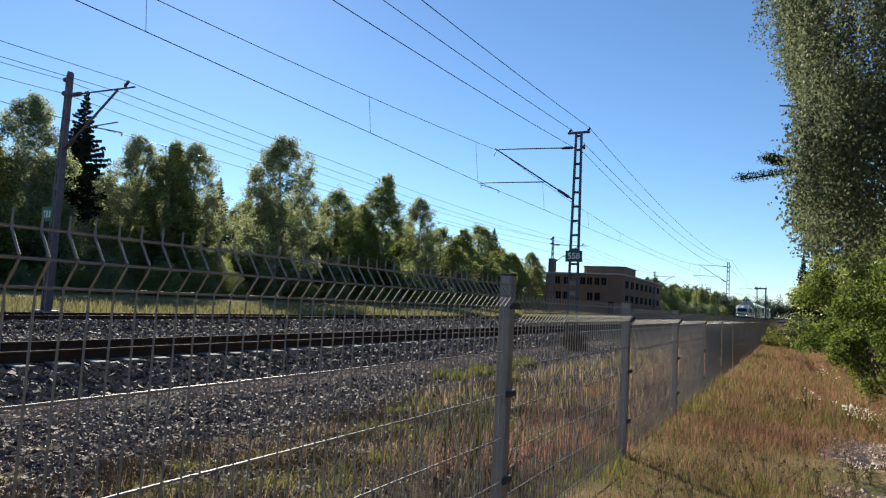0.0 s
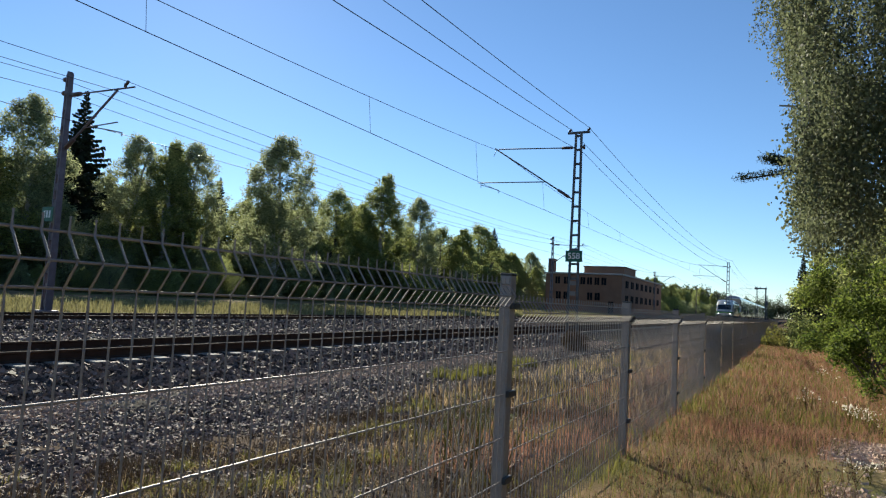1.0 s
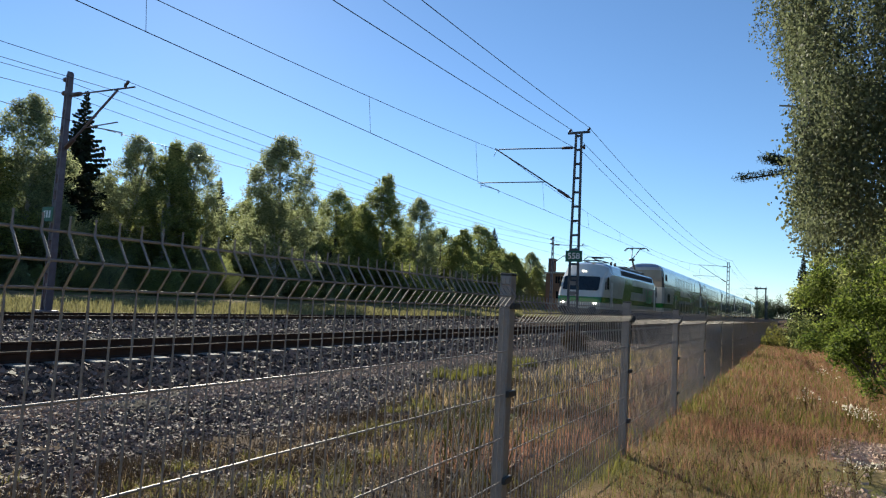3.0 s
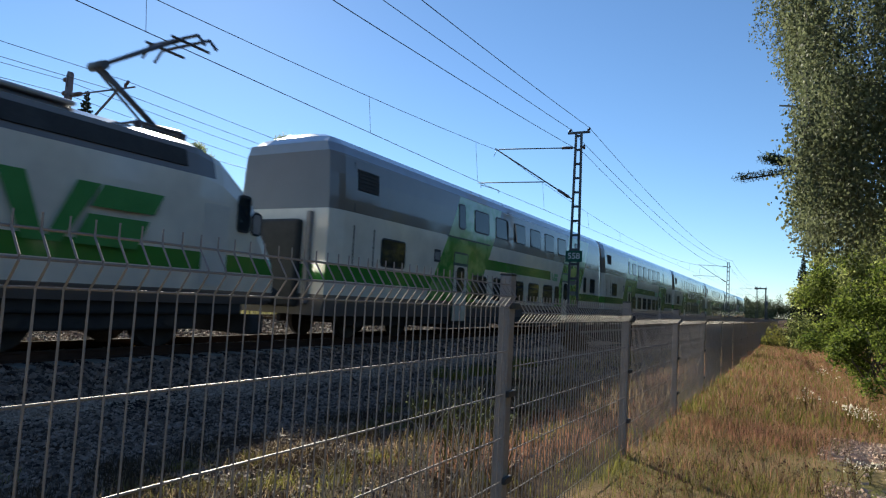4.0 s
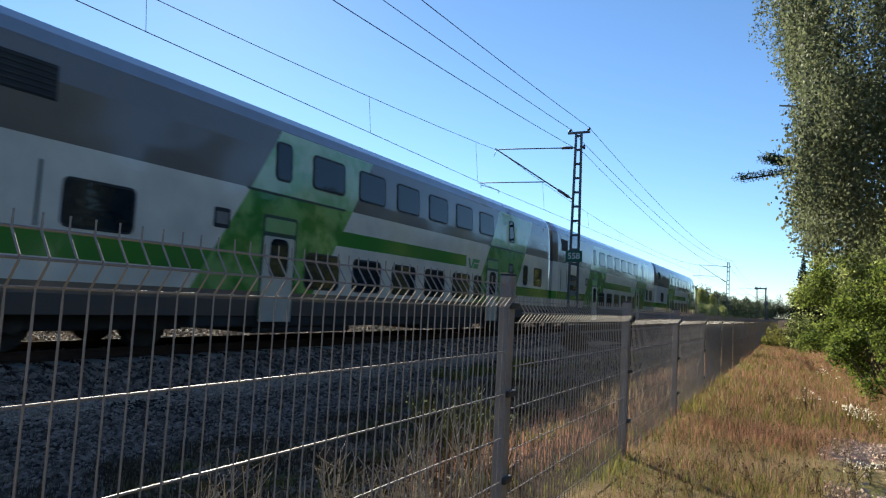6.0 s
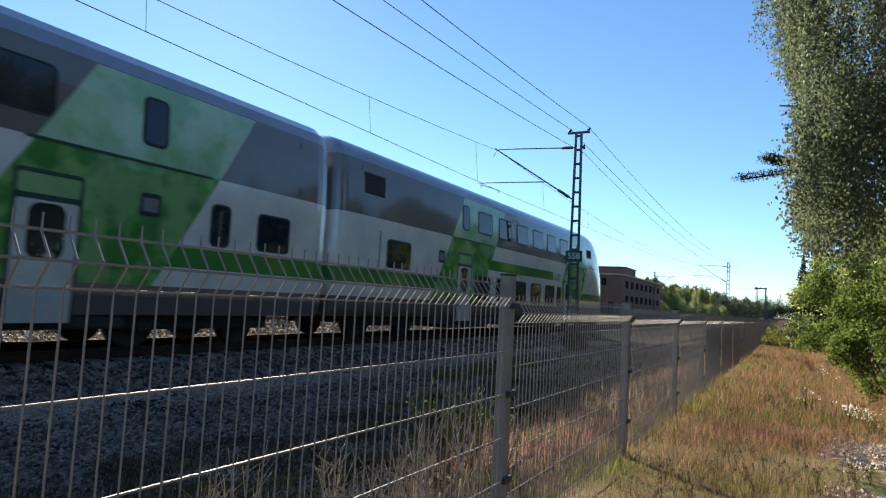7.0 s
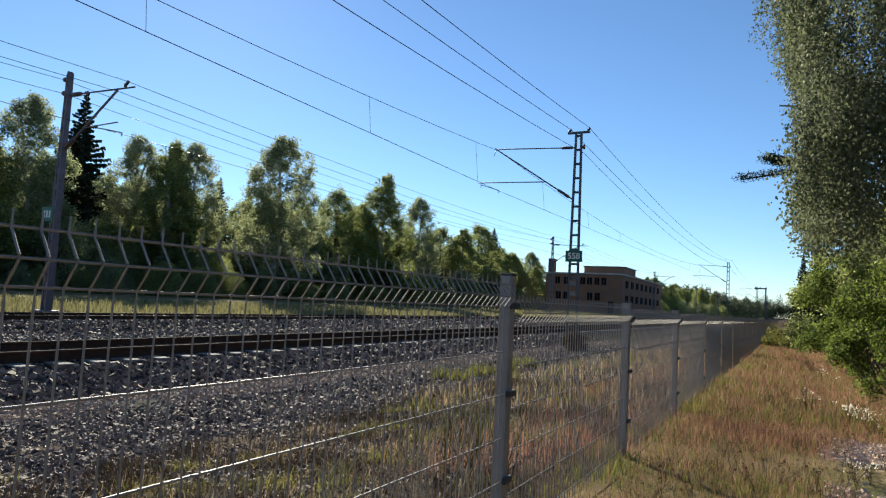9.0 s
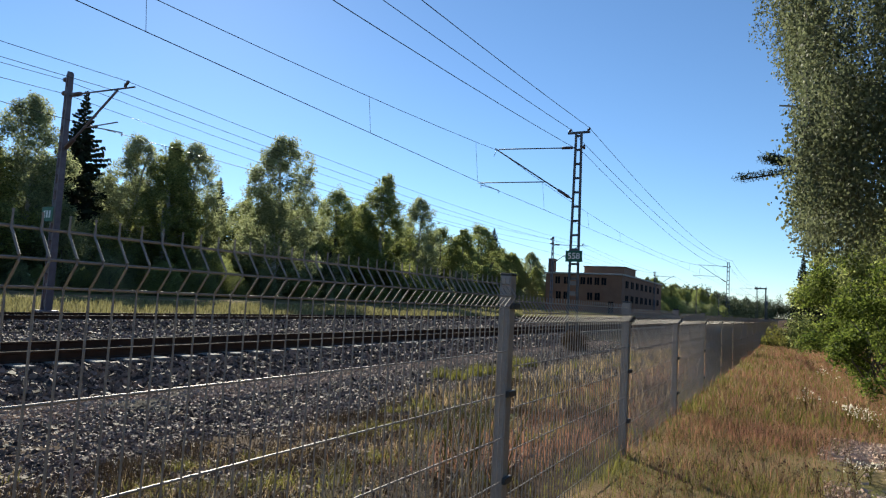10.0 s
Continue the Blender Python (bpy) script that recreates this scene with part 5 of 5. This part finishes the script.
def shrub(x, y, h, w, n, size, seed, leaf, label, name="bush"):
    g = np.random.default_rng(seed)
    root = empty(name, pose(x, y, ground_z(x) - .05), label, "bush", "bushes beside the path")
    bm, cs, rs = bmesh.new(), [], []
    for i in range(26):
        a, rr = g.uniform(0, 6.28), w * g.uniform(.1, 1.0) ** .6
        z = h * g.uniform(.12, .95) * (1 - .3 * rr / w)
        p = (rr * math.cos(a), rr * math.sin(a), z)
        limb(bm, (g.normal(0, .08), g.normal(0, .08), 0), p, .02, .005, 5, .2, seed + i)
        cs.append(p)
        q = w * g.uniform(.18, .34)
        rs.append((q, q, q * g.uniform(.7, 1.2)))
    tagged(part("stem", bm, M["bark"], root), kind="stuff")
    vs, fs = leaf_cloud(cs, rs, n, size, seed)
    part("foliage", leaf_mesh("foliage", vs, fs, leaf), None, root)
    return root


shrub(1.75, 10.2, 1.55, .95, 22000, .020, 71, M["bush_leaf"], "dense bright green bush beside the path")
shrub(1.50, 13.2, 2.4, 1.05, 22000, .025, 72, M["bush_leaf"], "dense yellow-green bush beside the path")
shrub(1.40, 16.6, 3.7, 1.2, 22000, .030, 73, M["bush_leaf"], "tall yellow-green bush beside the path")
shrub(1.35, 21.0, 4.4, 1.4, 18000, .038, 74, M["birch_leaf"], "tall green bush beside the path")
shrub(2.9, 14.5, 3.8, 1.5, 20000, .030, 79, M["bush_leaf"], "tall green bush beside the path")
shrub(2.9, 11.6, 2.7, 1.1, 18000, .025, 80, M["bush_leaf"], "dense green bush under the birch")
shrub(.6, 27.0, .55, .9, 4000, .04, 75, M["green_grass"], "low green bush at the end of the path")
shrub(-.6, 29.0, .45, .8, 3000, .04, 76, M["green_grass"], "low green bush at the end of the path")
shrub(.2, 34.0, .8, 1.5, 4000, .05, 77, M["green_grass"], "low green bush at the end of the path")
shrub(-7.7, 24.9, 1.0, .55, 2500, .035, 78, M["brown_weed"], "small dark bush at the foot of a mast")


def pine():
    root = empty("pine_tree", pose(3.0, 20.0, 0), "pine with a long dark bough reaching over the path", "tree")
    bm = bmesh.new()
    limb(bm, (0, 0, -.2), (.1, .2, 10.0), .2, .05, 8, .03, 5)
    cs, rs = [], []
    for pts in (((0, 0, 4.6), (-2.2, 0, 5.35), (-4.35, 0, 5.1)), ((-2.2, 0, 5.3), (-3.2, .3, 5.55), (-3.7, .5, 5.75)), ((0, 0, 5.6), (-1.4, .4, 6.1), (-2.2, .6, 6.0)), ((0, 0, 6.8), (1.5, 1, 7.4), (2.4, 1.6, 7.5))):
        for a, b in zip(pts, pts[1:]):
            limb(bm, a, b, .045, .02, 5, .05, 6)
            for s in np.linspace(.05, 1, 9):
                p = Vector(a).lerp(Vector(b), s)
                cs.append(tuple(p + Vector((0, 0, .06))))
                rs.append((.32, .32, .14))
    for i in range(30):
        cs.append((random.uniform(-1, 1.6), random.uniform(-1.2, 1.5), random.uniform(7.5, 10.5)))
        rs.append((.5, .5, .3))
    part("trunk", bm, M["bark"], root)
    vs, fs = leaf_cloud(cs, rs, 28000, .055, 9, aspect=.16)
    part("crown", leaf_mesh("crown", vs, fs, M["pine"]), None, root, "dark green needles")


pine()
# same leaf colour as the far wood, painted haze included
KINDS["dark_tree"] = birch_kind(18, 10, 2.6, 50000, .055, M["haze_leaf"], M["bark"])
LABELS["dark_tree"] = ("broadleaf_tree", "dark leafy tree in the wood beside the path", "tree")
for i in range(48):
    near = i < 24
    plant(random.choice(["dark_tree", "dark_tree", "spruce_b"]), random.uniform(10.0, 15.0), -52 + i * 2.9 if near else 22 + (i - 24) * 4.2,
          random.uniform(6.0, 8.0) if near else random.uniform(9.5, 12.5), 1.6)
for i in range(44):
    plant(random.choice(["dark_tree", "dark_tree", "spruce_b"]), random.uniform(5.0, 7.5), 40 + i * 4.6, random.uniform(7.0, 10.0), 1.5)
LABELS["spruce_near"] = ("spruce_tree", "dark young spruce behind the bushes", "tree")
KINDS["spruce_near"] = spruce_kind(19, 10, 2.2, M["spruce"])
plant("spruce_near", .35, 33, 4.3, .85)
plant("spruce_near", 1.1, 37, 5.8, .85)
plant("birch_c", 4.5, 28, 7.5, .9)
plant("birch_b", 4.0, 36, 8.0, .9)
for i in range(10):
    plant(random.choice(["birch_c", "birch_b", "spruce_near"]), 4.0 + i * .8, 46 + i * 17, random.uniform(6, 9), 1.0)
motions()
